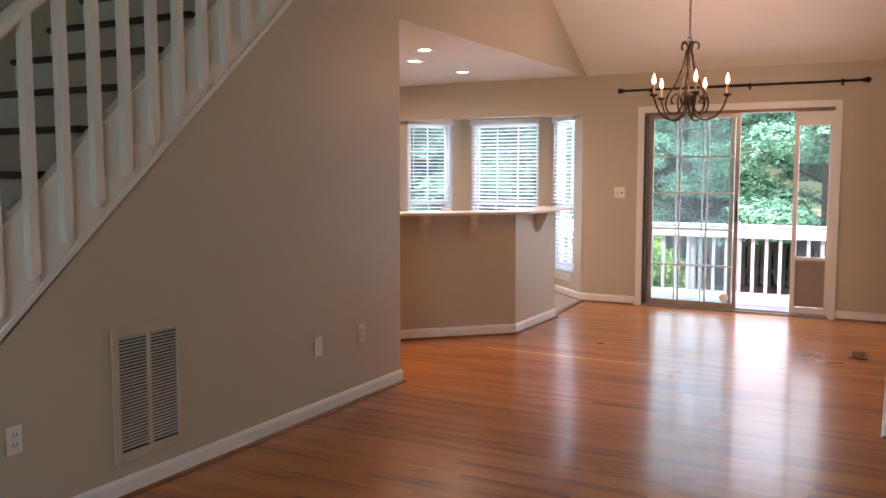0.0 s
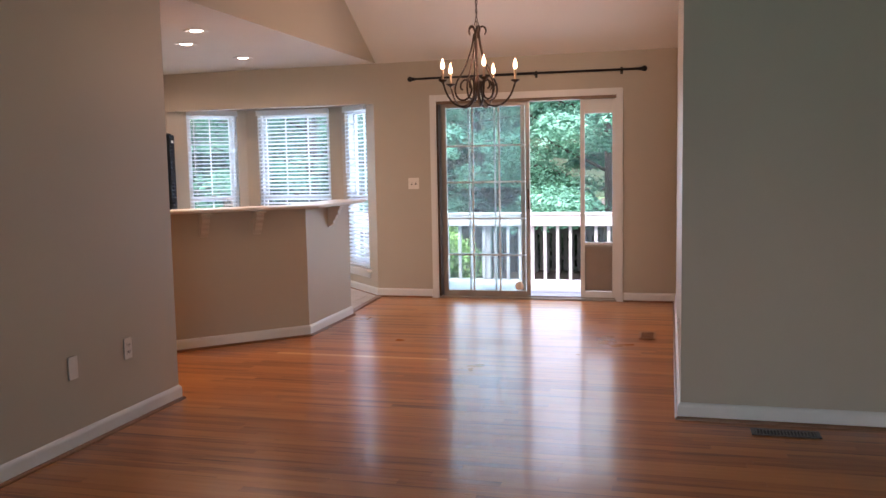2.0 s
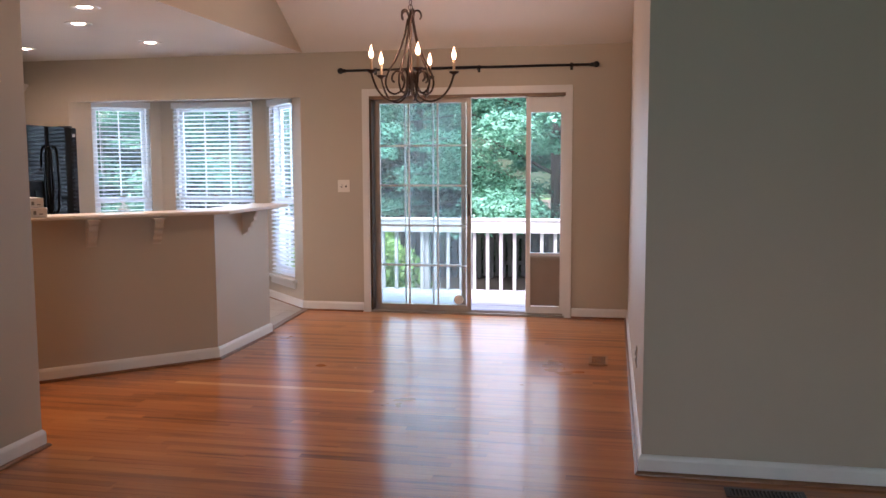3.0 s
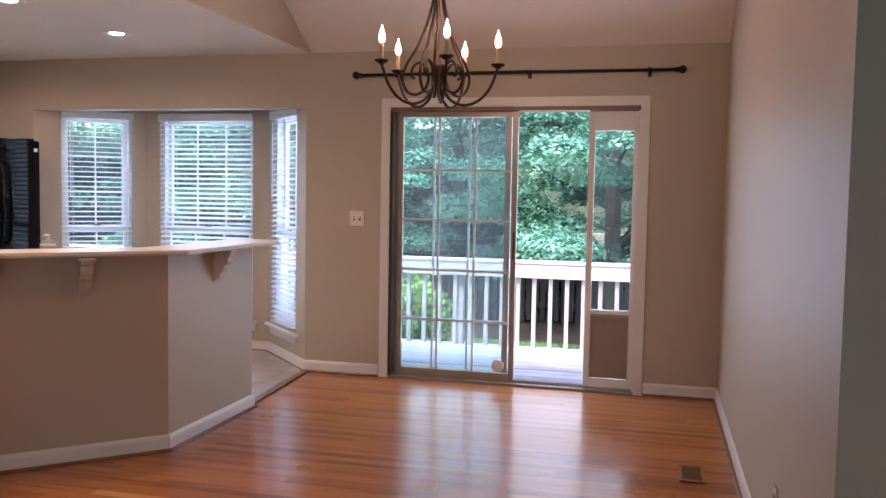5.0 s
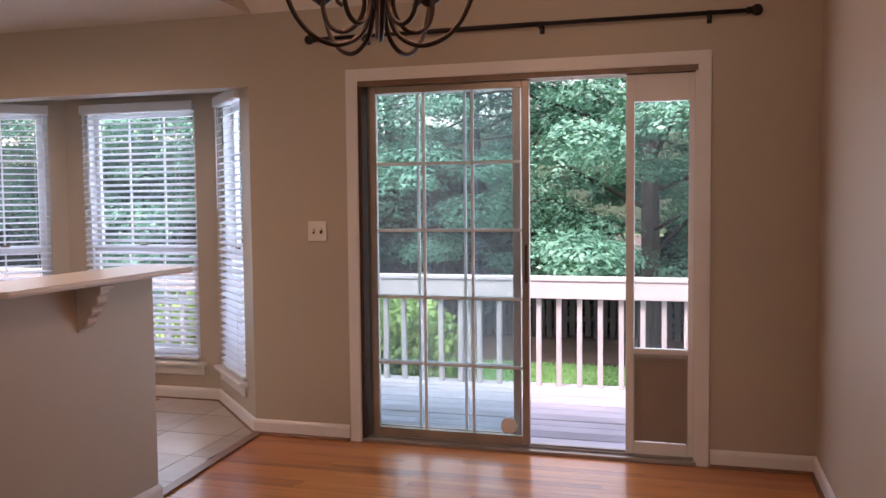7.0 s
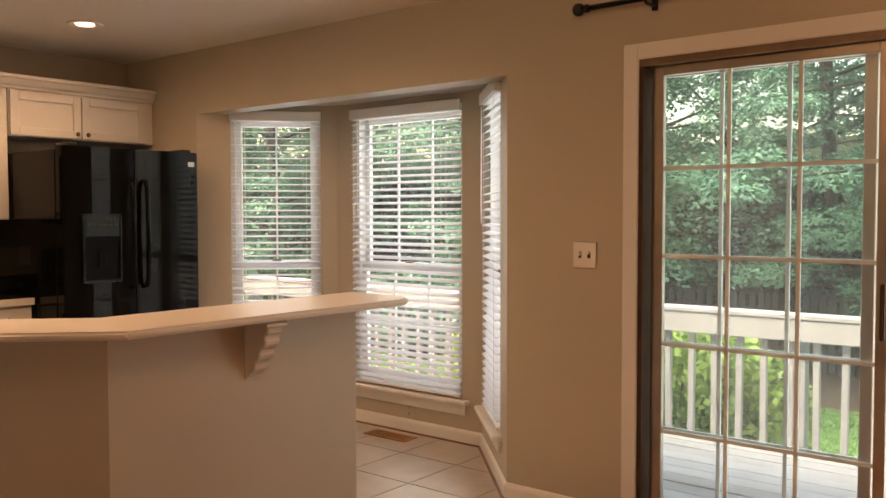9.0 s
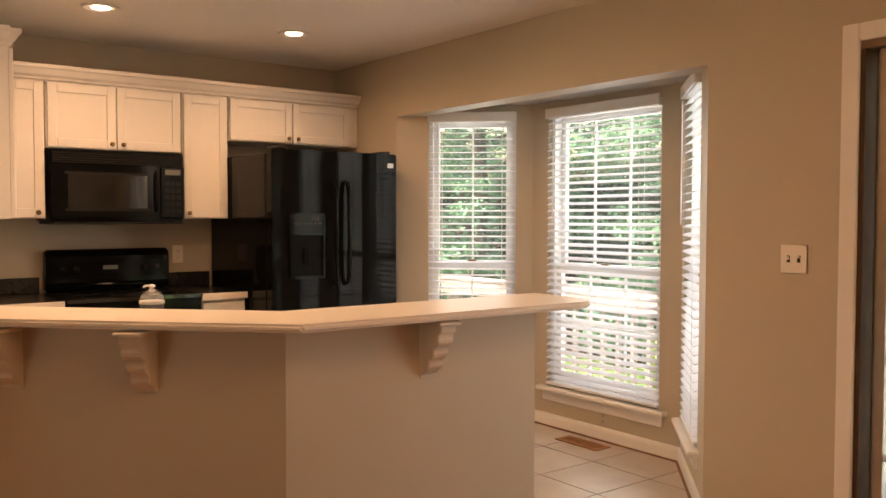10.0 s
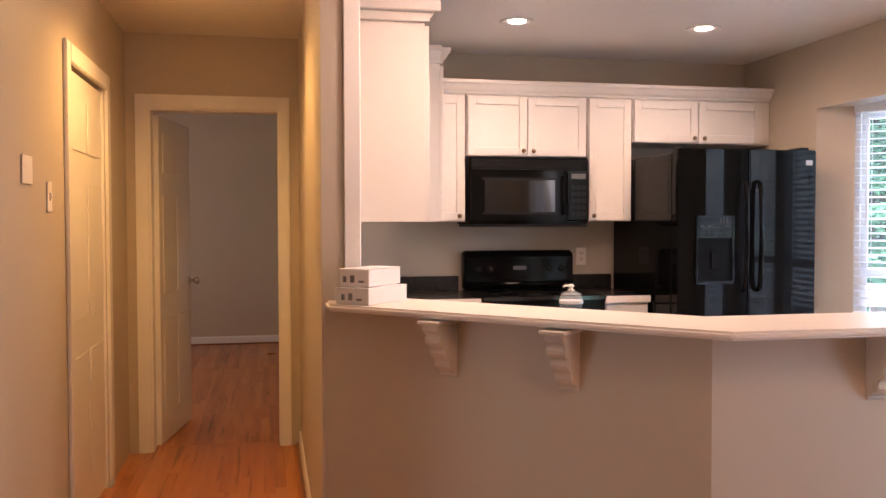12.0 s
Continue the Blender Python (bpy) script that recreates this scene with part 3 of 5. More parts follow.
part("threshold", B((fx0, fx1, -0.01, 0.15, 0.0, 0.018), (fx0, fx1, 0.035, 0.04, 0.018, 0.03), (fx0, fx1, 0.085, 0.09, 0.018, 0.03), bev=0.002), ALU, sd)


def glazed_panel(name, x0, x1, y, stile, glass, cols, label):
    z0, z1 = 0.03, DZ - 0.03
    p = part(name, B((x0, x0 + stile, y, y + 0.032, z0, z1), (x1 - stile, x1, y, y + 0.032, z0, z1), (x0 + stile, x1 - stile, y, y + 0.032, z1 - 0.04, z1), (x0 + stile, x1 - stile, y, y + 0.032, z0, z0 + 0.05), bev=0.003), ALU, sd, label)
    a, b = x0 + stile, x1 - stile
    for k in range(1, cols):
        u = a + (b - a) * k / cols
        part("grille_bar", B((u - 0.008, u + 0.008, y + 0.011, y + 0.021, z0 + 0.05, z1 - 0.04)), VINYL, p)
    for zz in (0.455, 0.835, 1.215, 1.59):
        part("grille_bar", B((a, b, y + 0.012, y + 0.020, zz - 0.008, zz + 0.008)), VINYL, p)
    g = part("pane", B((a - 0.005, b + 0.005, y + 0.008, y + 0.012, z0 + 0.045, z1 - 0.035)), glass, p)
    g.visible_shadow = False
    return p


glazed_panel("fixed_panel", -2.134 + 1.217, -1.225 + 1.217, 0.095, 0.045, SCREEN, 3, "fixed outer glass panel with white grilles")
sl = glazed_panel("sliding_panel", -2.085 + 1.217, -1.168 + 1.217, 0.042, 0.04, GLASS, 3, "opened sliding glass panel with white grilles")
bm = B((0.028, 0.044, 0.012, 0.04, 0.93, 1.14), bev=0.005, seg=2)
part("pull_handle", bm, DARKALU, sd, "dark bronze pull handle")
bm = bmesh.new()
lathe(bm, [(0.001, 0), (0.042, 0.001), (0.046, 0.004), (0.042, 0.007), (0.001, 0.008)], seg=24)
bmesh.ops.transform(bm, matrix=Matrix.Translation((-1.285 + 1.217, 0.040, 0.135)) @ Matrix.Rotation(radians(90), 4, 'X'), verts=bm.verts)
part("bumper_disc", bm, PLASTIC, sd, "round translucent safety disc", True)

# pet door insert
pet = thing("pet_door_panel", "white framed pet door panel with glass and tan flap", "pet door", (-0.655, YN + 0.04, 0.018))
w = 0.655 - 0.307
part("frame", B((0, 0.044, 0, 0.035, 0, 2.005), (w - 0.032, w, 0, 0.035, 0, 2.005), (0.044, w - 0.032, 0, 0.035, 1.865, 2.005), (0.044, w - 0.032, 0, 0.035, 0, 0.075), (0.044, w - 0.032, 0, 0.035, 0.545, 0.575), bev=0.003), TRIM, pet)
g = part("pane", B((0.042, w - 0.03, 0.015, 0.019, 0.573, 1.867)), GLASS, pet)
g.visible_shadow = False
bm = bmesh.new()
nn = 8
prof = [(0.044 + (w - 0.076) * k / nn, 0.008 + 0.004 * math.sin(math.pi * k / nn)) for k in range(nn + 1)]
prism(bm, prof + [(x, y + 0.006) for x, y in reversed(prof)], 0.078, 0.540)
part("flap", bm, FLAP, pet, "tan flexible pet flap")
part("flap_rim", B((0.044, 0.05, -0.003, 0.02, 0.075, 0.545), (w - 0.038, w - 0.032, -0.003, 0.02, 0.075, 0.545), (0.05, w - 0.038, -0.003, 0.02, 0.528, 0.545)), ALU, pet)
bm = bmesh.new()
tube(bm, [(0.10 + 0.014 * k, -0.004 - 0.0, 0.505 - 0.012 * math.sin(math.pi * k / 10)) for k in range(11)], 0.004, 6)
part("grip_fold", bm, FLAP, pet)

# curtain rod over the door
rod = thing("curtain_rod", "black metal curtain rod with ball finials above the door", "curtain rod", (-1.205, 8.46, 2.287))
bm = bmesh.new()
tube(bm, [(-1.15, 0, 0), (-0.1, 0, 0.002), (1.15, 0, 0)], 0.0115, 12)
part("pole", bm, RODIRON, rod, "", True)
bm = bmesh.new()
tube(bm, [(-0.62, 0, 0), (0.12, 0, 0.002)], 0.0135, 12)
part("pole_sleeve", bm, RODIRON, rod, "", True)
for sgn in (-1, 1):
    bm = bmesh.new()
    bmesh.ops.create_uvsphere(bm, u_segments=16, v_segments=10, radius=0.028, matrix=Matrix.Translation((sgn * 1.178, 0, 0)))
    tube(bm, [(sgn * 1.13, 0, 0), (sgn * 1.155, 0, 0)], 0.017, 10)
    part("finial", bm, RODIRON, rod, "", True)
for u in (-0.86, 0.12, 0.96):
    bm = B((u - 0.012, u + 0.012, 0.078, 0.089, -0.035, 0.03), (u - 0.005, u + 0.005, 0.0, 0.08, -0.022, -0.012))
    tube(bm, [(u, 0.012, -0.02), (u, 0.0, -0.021), (u, -0.014, -0.012), (u, -0.017, 0.004)], 0.005, 6)
    part("bracket", bm, RODIRON, rod)


# ---- switches and outlets ----
def wall_plate(name, label, cat, at, turn, toggles=0, sockets=0, wide=0.072, high=0.118, mat=PLASTIC):
    p = thing(name, label, cat, at, turn)
    part("plate", B((-wide / 2, wide / 2, -0.006, -0.0005, -high / 2, high / 2), bev=0.003, seg=2), mat, p)
    for k in range(toggles):
        u = (k - (toggles - 1) / 2) * 0.046
        part("toggle", B((u - 0.005, u + 0.005, -0.017, -0.006, -0.004 + 0.008 * (k % 2), 0.012 + 0.004 * (k % 2)), bev=0.002), PLASTIC, p)
        part("toggle_slot", B((u - 0.007, u + 0.007, -0.0075, -0.006, -0.014, 0.014)), SLOT, p)
    for k in range(sockets):
        z = (k - 0.5) * 0.039
        part("socket", B((-0.017, 0.017, -0.010, -0.006, z - 0.0145, z + 0.0145), bev=0.004, seg=2), mat, p)
        part("socket_slots", B((-0.009, -0.006, -0.0115, -0.0095, z - 0.004, z + 0.007), (0.006, 0.009, -0.0115, -0.0095, z - 0.004, z + 0.007), (-0.002, 0.002, -0.0115, -0.0095, z - 0.010, z - 0.006)), SLOT, p)
    return p


wall_plate("light_switch", "ivory double toggle switch on greige wall", "switch", (-2.395, YN, 1.212), 0, toggles=2, wide=0.118)
wall_plate("power_outlet", "white duplex outlet low on the stair wall", "outlet", (XL, 1.55, 0.405), 90, sockets=2)
wall_plate("blank_plate", "blank ivory cover plate on the stair wall", "cover plate", (XL, 3.49, 0.415), 90)
wall_plate("power_outlet", "white duplex outlet near the stair wall's end", "outlet", (XL, 3.94, 0.42), 90, sockets=2)
wall_plate("power_outlet", "ivory duplex outlet on the dining side wall", "outlet", (XR, 5.55, 0.33), -90, sockets=2)
wall_plate("power_outlet", "outlet painted like the wall under the bay window", "outlet", (-4.02, 9.22, 0.15), 0, sockets=2, wide=0.115, high=0.07, mat=PAINT)
wall_plate("power_outlet", "ivory outlet on the kitchen wall beside the range", "outlet", (XK, 7.33, 1.13), 90, sockets=2)
wall_plate("thermostat", "white round-cornered thermostat on the hall wall", "thermostat", (-3.76, YH0, 1.55), 180, wide=0.13, high=0.10)
wall_plate("light_switch", "white switch plate below the thermostat", "switch", (-4.06, YH0, 1.465), 180, toggles=1)

# return air grille in the stair wall
gr = thing("return_air_grille", "painted metal return air grille with louvres", "vent", (XL, 2.22, 0.155), 90)
part("frame", B((-0.205, -0.165, -0.012, -0.0005, 0, 0.60), (0.165, 0.205, -0.012, -0.0005, 0, 0.60), (-0.165, 0.165, -0.012, -0.0005, 0, 0.045), (-0.165, 0.165, -0.012, -0.0005, 0.555, 0.60), (-0.012, 0.012, -0.012, -0.0005, 0.045, 0.555), bev=0.003), PAINT, gr)
# flat dark sheet put in for the shade behind the louvres
part("shade_backing", B((-0.165, 0.165, -0.002, -0.0006, 0.045, 0.555)), SLOT, gr)
bm = bmesh.new()
prism(bm, [(-0.003, 0.003), (-0.011, -0.002), (-0.0118, -0.0008), (-0.0038, 0.0042)], -0.0765, 0.0765, "x")
lv = to_mesh("louvre", bm, GRILLE)
for side in (-1, 1):
    for k in range(34):
        o = new("louvre", lv)
        o.parent = gr
        o.matrix_basis = pose(side * 0.0885, 0, 0.06 + k * 0.0148)


# ---- floor registers ----
def register(label, at, turn, w, d, mat, n):
    r = thing("floor_register", label, "floor vent", at, turn)
    part("frame", B((-w / 2, w / 2, -d / 2, -d / 2 + 0.018, 0, 0.006), (-w / 2, w / 2, d / 2 - 0.018, d / 2, 0, 0.006), (-w / 2, -w / 2 + 0.02, -d / 2 + 0.018, d / 2 - 0.018, 0, 0.006), (w / 2 - 0.02, w / 2, -d / 2 + 0.018, d / 2 - 0.018, 0, 0.006), bev=0.0015), mat, r)
    # thin dark sheet put in for the shaded hollow below the slats
    part("duct_shade_sheet", B((-w / 2 + 0.02, w / 2 - 0.02, -d / 2 + 0.018, d / 2 - 0.018, 0.0005, 0.0012)), SLOT, r)
    for k in range(n):
        u = -w / 2 + 0.02 + (w - 0.04) * (k + 0.5) / n
        part("slat", B((u - 0.003, u + 0.003, -d / 2 + 0.018, d / 2 - 0.018, 0.0012, 0.005)), mat, r)


register("dark brown metal floor register beside the wall block", (0.79, 4.42, 0.004), 0, 0.33, 0.11, DARKTREAD, 18)
register("wooden floor register near the dining wall", (0.05, 6.83, 0.004), 90, 0.27, 0.13, VENTWOOD, 8)
register("oak floor register on the kitchen tiles", (-4.05, 9.06, 0.012), 0, 0.34, 0.13, VENTWOOD, 22)

# ---- staircase ----
stair = thing("staircase", "white staircase with dark treads and square balusters", "staircase", (XL, 0.75, 0))
RUN, RISE, N = 0.2145, 0.19, 16
oy = 0.75
y0 = 1.93 - 0.75 - 6 * RUN      # nosing of the first tread
z0 = 1.622 - 6 * RISE
for k in range(N):
    y, z = y0 + k * RUN, z0 + k * RISE
    if z > 3.4:
        break
    part("tread", B((-1.079, -0.046, y, y + RUN + 0.03, z - 0.03, z), bev=0.008, seg=2), DARKTREAD, stair, "dark stained tread")
    part("riser", B((-1.079, -0.046, y + 0.03, y + 0.048, z - RISE, z - 0.03)), RISER, stair, "grey painted riser")
# closed skirt board with a straight upper edge
lo = lambda y: STR(y + oy)
hi = lambda y: 1.40 + 0.880 * (y + oy - 1.74)
top_y = 2.9
bm = bmesh.new()
prism(bm, [(-0.12, 0.0), (0.0, max(0.0, lo(0.0))), (top_y, lo(top_y)), (top_y, hi(top_y)), (-0.12, hi(-0.12))], -0.045, 0.014, "x")
part("skirt_board", bm, TRIM, stair)
part("skirt_molding", (lambda b: (prism(b, [(0.0, lo(0.0) + 0.03), (top_y, lo(top_y) + 0.03), (top_y, lo(top_y)), (0.0, max(0.02, lo(0.0)))], 0.0145, 0.024, "x"), b)[1])(bmesh.new()), TRIM, stair)
y = 1.642 - 0.75 - 5 * 0.1555
while y < 2.75:
    zf = 1.062 + 0.862 * (y + oy - 1.68)
    zt = 1.99 + 0.88 * (y + oy - 1.61)
    bm = bmesh.new()
    prism(bm, [(y - 0.020, zf + 0.008), (y - 0.012, zf - 0.016), (y + 0.012, zf + 0.002), (y + 0.020, zf + 0.03), (y + 0.020, zt), (y - 0.020, zt - 0.02)], 0.0155, 0.053, "x")
    part("baluster", bm, TRIM, stair)
    y += 0.1555
bm = bmesh.new()
hy0, hy1 = 0.0, 2.9
hz = lambda v: 1.975 + 0.88 * (v + oy - 1.61)
prism(bm, [(hy0, hz(hy0)), (hy1, hz(hy1)), (hy1, hz(hy1) + 0.075), (hy0, hz(hy0) + 0.075)], 0.0, 0.066, "x")
bevel(bm, 0.012, 2)
part("handrail", bm, TRIM, stair)
part("newel_post", B((-0.02, 0.075, -0.12, -0.02, 0.0, 1.25), bev=0.008, seg=2), TRIM, stair)

# ---- breakfast bar ----
bar = tagged(new("wall_bar"), "greige painted half wall under the breakfast bar", "half wall", kind="structure")
bm = bmesh.new()
prism(bm, [(-3.65, 5.43), (-2.68, 6.40), (-2.68, 7.37), (-2.80, 7.37), (-2.80, 6.45), (-3.72, 5.531), (-3.649, 5.531)], 0, 1.059)
part("half_wall", bm, PAINT, bar)
baseboard([(-3.65, 5.43), (-2.68, 6.40), (-2.68, 7.37), (-2.80, 7.37)][::-1])


def arc(cx, cy, r, a0, a1, n=8):
    return [(cx + r * math.cos(radians(a0 + (a1 - a0) * k / n)), cy + r * math.sin(radians(a0 + (a1 - a0) * k / n))) for k in range(n + 1)]


edge = [(-3.50, 5.432), (-2.548, 6.384), (-2.538, 7.36)] + arc(-2.665, 7.44, 0.135, -10, 95, 8) + [(-2.90, 7.575), (-2.90, 6.50), (-3.80, 5.60), (-3.80, 5.535), (-3.645, 5.535), (-3.645, 5.432)]
top = thing("bar_counter", "cream solid bar top with rounded end on half wall", "countertop", (-2.7, 6.6, 1.059))
loc = [(x + 2.7, y - 6.6) for x, y in edge]
bm = bmesh.new()
prism(bm, loc, 0.006, 0.030)
bevel(bm, 0.008, 3)
part("top_slab", bm, CREAM, top)
bm = bmesh.new()
prism(bm, [(x + 2.7, y - 6.6) for x, y in [(-3.66, 5.445), (-2.68, 6.425), (-2.68, 7.37), (-2.80, 7.37), (-2.80, 6.45), (-3.70, 5.545)]], 0.001, 0.0058)
part("support_strip", bm, CREAM, top)


def corbel(at, turn):
    c = thing("corbel", "cream painted scrolled wooden corbel under the bar top", "corbel", at, turn, group="bar corbels")
    prof = [(0, 0), (-0.112, 0), (-0.112, -0.018), (-0.104, -0.026), (-0.097, -0.030), (-0.097, -0.040), (-0.100, -0.052), (-0.094, -0.064), (-0.080, -0.070), (-0.070, -0.080), (-0.071, -0.094), (-0.066, -0.106), (-0.052, -0.113), (-0.046, -0.124), (-0.047, -0.136), (-0.040, -0.148), (-0.024, -0.153), (-0.015, -0.165), (0, -0.168)]
    bm = bmesh.new()
    prism(bm, prof, -0.030, 0.030, "x")
    bevel(bm, 0.003)
    part("scroll", bm, CORBELP, c)
    part("cap", B((-0.042, 0.042, -0.124, 0, -0.001, 0.012), bev=0.003), CORBELP, c)
    part("back_plate", B((-0.033, 0.033, -0.008, 0, -0.176, -0.001), bev=0.002), CORBELP, c)
    return c


corbel((-3.275, 5.805, 1.047), 45)
corbel((-2.975, 6.105, 1.047), 45)
corbel((-2.68, 6.90, 1.047), 90)

# lower sink counter behind the bar
sink = thing("sink_cabinet", "white base cabinet behind the bar", "base cabinet", (-2.95, 6.9, 0))
o = Vector((2.95, -6.9))
def rel(ps):
    return [(x + o.x, y + o.y) for x, y in ps]
bm = bmesh.new()
prism(bm, rel([(-2.81, 7.35), (-2.81, 6.47), (-3.70, 5.58), (-4.10, 5.98), (-3.36, 6.72), (-3.36, 7.35)]), 0.1, 0.87)
part("body", bm, CAB, sink)
sc = thing("sink_counter", "black laminate sink counter behind the bar wall", "countertop", (-2.95, 6.9, 0.872))
bm = bmesh.new()
prism(bm, rel([(-2.81, 7.36), (-2.81, 6.46), (-3.70, 5.57), (-4.13, 6.0), (-3.39, 6.74), (-3.39, 7.36)]), 0, 0.038)
bevel(bm, 0.004)
part("slab", bm, LAMINATE, sc)

# soap bottle
sb = thing("soap_bottle", "clear pump soap bottle on the sink counter", "soap bottle", (-3.28, 6.22, 0.911))
bm = bmesh.new()
lathe(bm, [(0.001, 0), (0.028, 0.001), (0.033, 0.01), (0.028, 0.06), (0.024, 0.125), (0.028, 0.150), (0.036, 0.170), (0.039, 0.190), (0.036, 0.208), (0.026, 0.222), (0.014, 0.228), (0.012, 0.231)], seg=20)
part("bottle", bm, glass_material("clear_soap_plastic", (0.94, 0.94, 0.94), 0.14), sb, "", True)
bm = bmesh.new()
lathe(bm, [(0.010, 0.226), (0.012, 0.231), (0.006, 0.234), (0.006, 0.239), (0.011, 0.241), (0.011, 0.246), (0.006, 0.249), (0.001, 0.250)], seg=14)
tube(bm, [(0, 0, 0.2445), (-0.006, -0.018, 0.245), (-0.008, -0.025, 0.240)], 0.0034, 8)
part("pump", bm, VINYL, sb, "white pump", True)
part("label_band", (lambda b: (lathe(b, [(0.0385, 0.186), (0.0397, 0.187), (0.0397, 0.195), (0.0385, 0.196)], seg=20), b)[1])(bmesh.new()), VINYL, sb)

# cartons on the bar, their printed ends towards the room
for z, at, turn, size, lab in ((1.0905, (-3.548, 5.588), -41, (0.24, 0.135, 0.056), "flat white carton lying on the bar top"), (1.1495, (-3.560, 5.584), -38, (0.215, 0.118, 0.060), "smaller white carton stacked on another carton")):
    cb = thing("carton", lab, "box", (*at, z), turn, group="cartons on the bar")
    a, b, c = size
    part("body", B((-a / 2, a / 2, -b / 2, b / 2, 0, c - 0.003), bev=0.0015), CARDBOARD, cb)
    part("lid", B((-a / 2 - 0.001, a / 2 + 0.001, -b / 2 - 0.001, b / 2 + 0.001, c - 0.003, c), bev=0.001), CARDBOARD, cb)
    part("end_flap", B((a / 2, a / 2 + 0.0012, -b / 2 + 0.004, b / 2 - 0.004, 0.006, c - 0.006)), CARDBOARD, cb)
    part("tape_strip", B((-a / 2 + 0.002, a / 2 - 0.002, -0.012, 0.012, c, c + 0.0006)), VINYL, cb, "clear tape strip")
    for u, w, h in ((-0.036, 0.014, 0.020), (-0.006, 0.017, 0.024), (0.030, 0.022, 0.007)):
        part("print_mark", B((a / 2 + 0.0012, a / 2 + 0.002, u - w / 2, u + w / 2, 0.014, 0.014 + h)), CARTONGREY, cb)


# ---- kitchen ----
# local axes of west-wall units: x to the right along the wall (world +y), -y out into the room
def knob(parent, u, v, z):
    bm = bmesh.new()
    lathe(bm, [(0.005, 0), (0.005, 0.010), (0.0135, 0.015), (0.0145, 0.020), (0.010, 0.025), (0.001, 0.026)], seg=14)
    bmesh.ops.transform(bm, matrix=Matrix.Translation((u, v, z)) @ Matrix.Rotation(radians(90), 4, 'X'), verts=bm.verts)
    return part("knob", bm, BRASS, parent, "small dark brass knob", True)


def panel_door(parent, x0, x1, z0, z1, y, name="door", rail=0.052):
    """A shaker door: stiles and rails round a recessed panel, front at -y."""
    d = part(name, B((x0, x0 + rail, y - 0.02, y, z0, z1), (x1 - rail, x1, y - 0.02, y, z0, z1), (x0 + rail, x1 - rail, y - 0.02, y, z1 - rail, z1), (x0 + rail, x1 - rail, y - 0.02, y, z0, z0 + rail), bev=0.002), CAB, parent)
    part("panel", B((x0 + rail - 0.001, x1 - rail + 0.001, y - 0.011, y - 0.003, z0 + rail - 0.001, z1 - rail + 0.001)), CAB, d)
    return d


def upper(y0, y1, z0, doors, label, knobs, ztop=2.165, depth=0.315):
    """A wall cabinet on the kitchen's end wall."""
    c = thing("wall_cabinet", label, "cabinet", (XK, y0, z0), 90, group="kitchen wall cabinets")
    w, h = y1 - y0, ztop - z0
    part("body", B((0.001, w - 0.001, -depth, -0.001, 0, h), bev=0.001), CAB, c)
    n = len(doors) - 1
    for k in range(n):
        a, b = doors[k] - y0, doors[k + 1] - y0
        d = panel_door(c, a + 0.003, b - 0.003, 0.006, h - 0.012, -depth - 0.001)
        knob(d, knobs[k] - y0, -depth - 0.021, 0.035)
    return c


upper(6.20, 6.445, 1.368, [6.235, 6.44], "narrow white shaker wall cabinet beside the microwave", [6.40])
upper(6.45, 7.245, 1.778, [6.455, 6.845, 7.24], "white two-door wall cabinet above the microwave", [6.815, 6.88])
upper(7.25, 7.555, 1.368, [7.255, 7.55], "white single-door wall cabinet beside the fridge", [7.285])
upper(7.56, 8.547, 1.878, [7.565, 8.02, 8.48], "white two-door wall cabinet above the fridge", [7.985, 8.055])

# crown molding on top of the wall cabinets
CROWN = [(0, 0), (-0.012, 0), (-0.016, 0.012), (-0.03, 0.025), (-0.048, 0.055), (-0.058, 0.062), (-0.058, 0.082), (0, 0.082)]
cr = thing("crown_molding", "white crown molding along the wall cabinets", "molding", (XK, 6.20, 2.166), 90)
bm = bmesh.new()
prism(bm, [(y - 0.318, z) for y, z in CROWN], 0, 2.345, "x")
part("profile", bm, CAB, cr)
part("top_board", B((0, 2.345, -0.318, 0, 0.0, 0.012)), CAB, cr)

# side cabinets on the hall wall
sc1 = thing("wall_cabinet", "white wall cabinet with plain end panel beside the bar", "cabinet", (-4.00, 5.532, 1.368), 0, group="kitchen wall cabinets")
part("body", B((-0.84, 0, 0.001, 0.325, 0, 0.80), bev=0.001), CAB, sc1)
part("end_panel", B((0.0005, 0.008, 0.001, 0.325, 0.0, 0.80), bev=0.001), CAB, sc1)
for k in range(2):
    part("door", B((-0.84 + 0.42 * k + 0.003, -0.84 + 0.42 * k + 0.417, 0.326, 0.346, 0.006, 0.79), bev=0.002), CAB, sc1)
bm = bmesh.new()
prism(bm, [(0.325 - y, z + 0.801) for y, z in CROWN], -0.84, 0.01, "x")
part("crown", bm, CAB, sc1)
part("crown_return", B((0.0, 0.045, 0.001, 0.385, 0.84, 0.884), (0.0, 0.02, 0.001, 0.345, 0.801, 0.84), bev=0.004), CAB, sc1)
sc2 = thing("wall_cabinet", "deep white corner wall cabinet with crown molding", "cabinet", (-4.86, 5.532, 1.368), 0, group="kitchen wall cabinets")
part("body", B((-0.90, 0, 0.001, 0.56, 0, 0.80), bev=0.001), CAB, sc2)
cd = part("door", B((-0.45, -0.003, 0.561, 0.581, 0.006, 0.79), bev=0.002), CAB, sc2)
bm = bmesh.new()
lathe(bm, [(0.005, 0), (0.005, 0.010), (0.0135, 0.015), (0.0145, 0.020), (0.010, 0.025), (0.001, 0.026)], seg=14)
bmesh.ops.transform(bm, matrix=Matrix.Translation((-0.34, 0.581, 0.035)) @ Matrix.Rotation(radians(-90), 4, 'X'), verts=bm.verts)
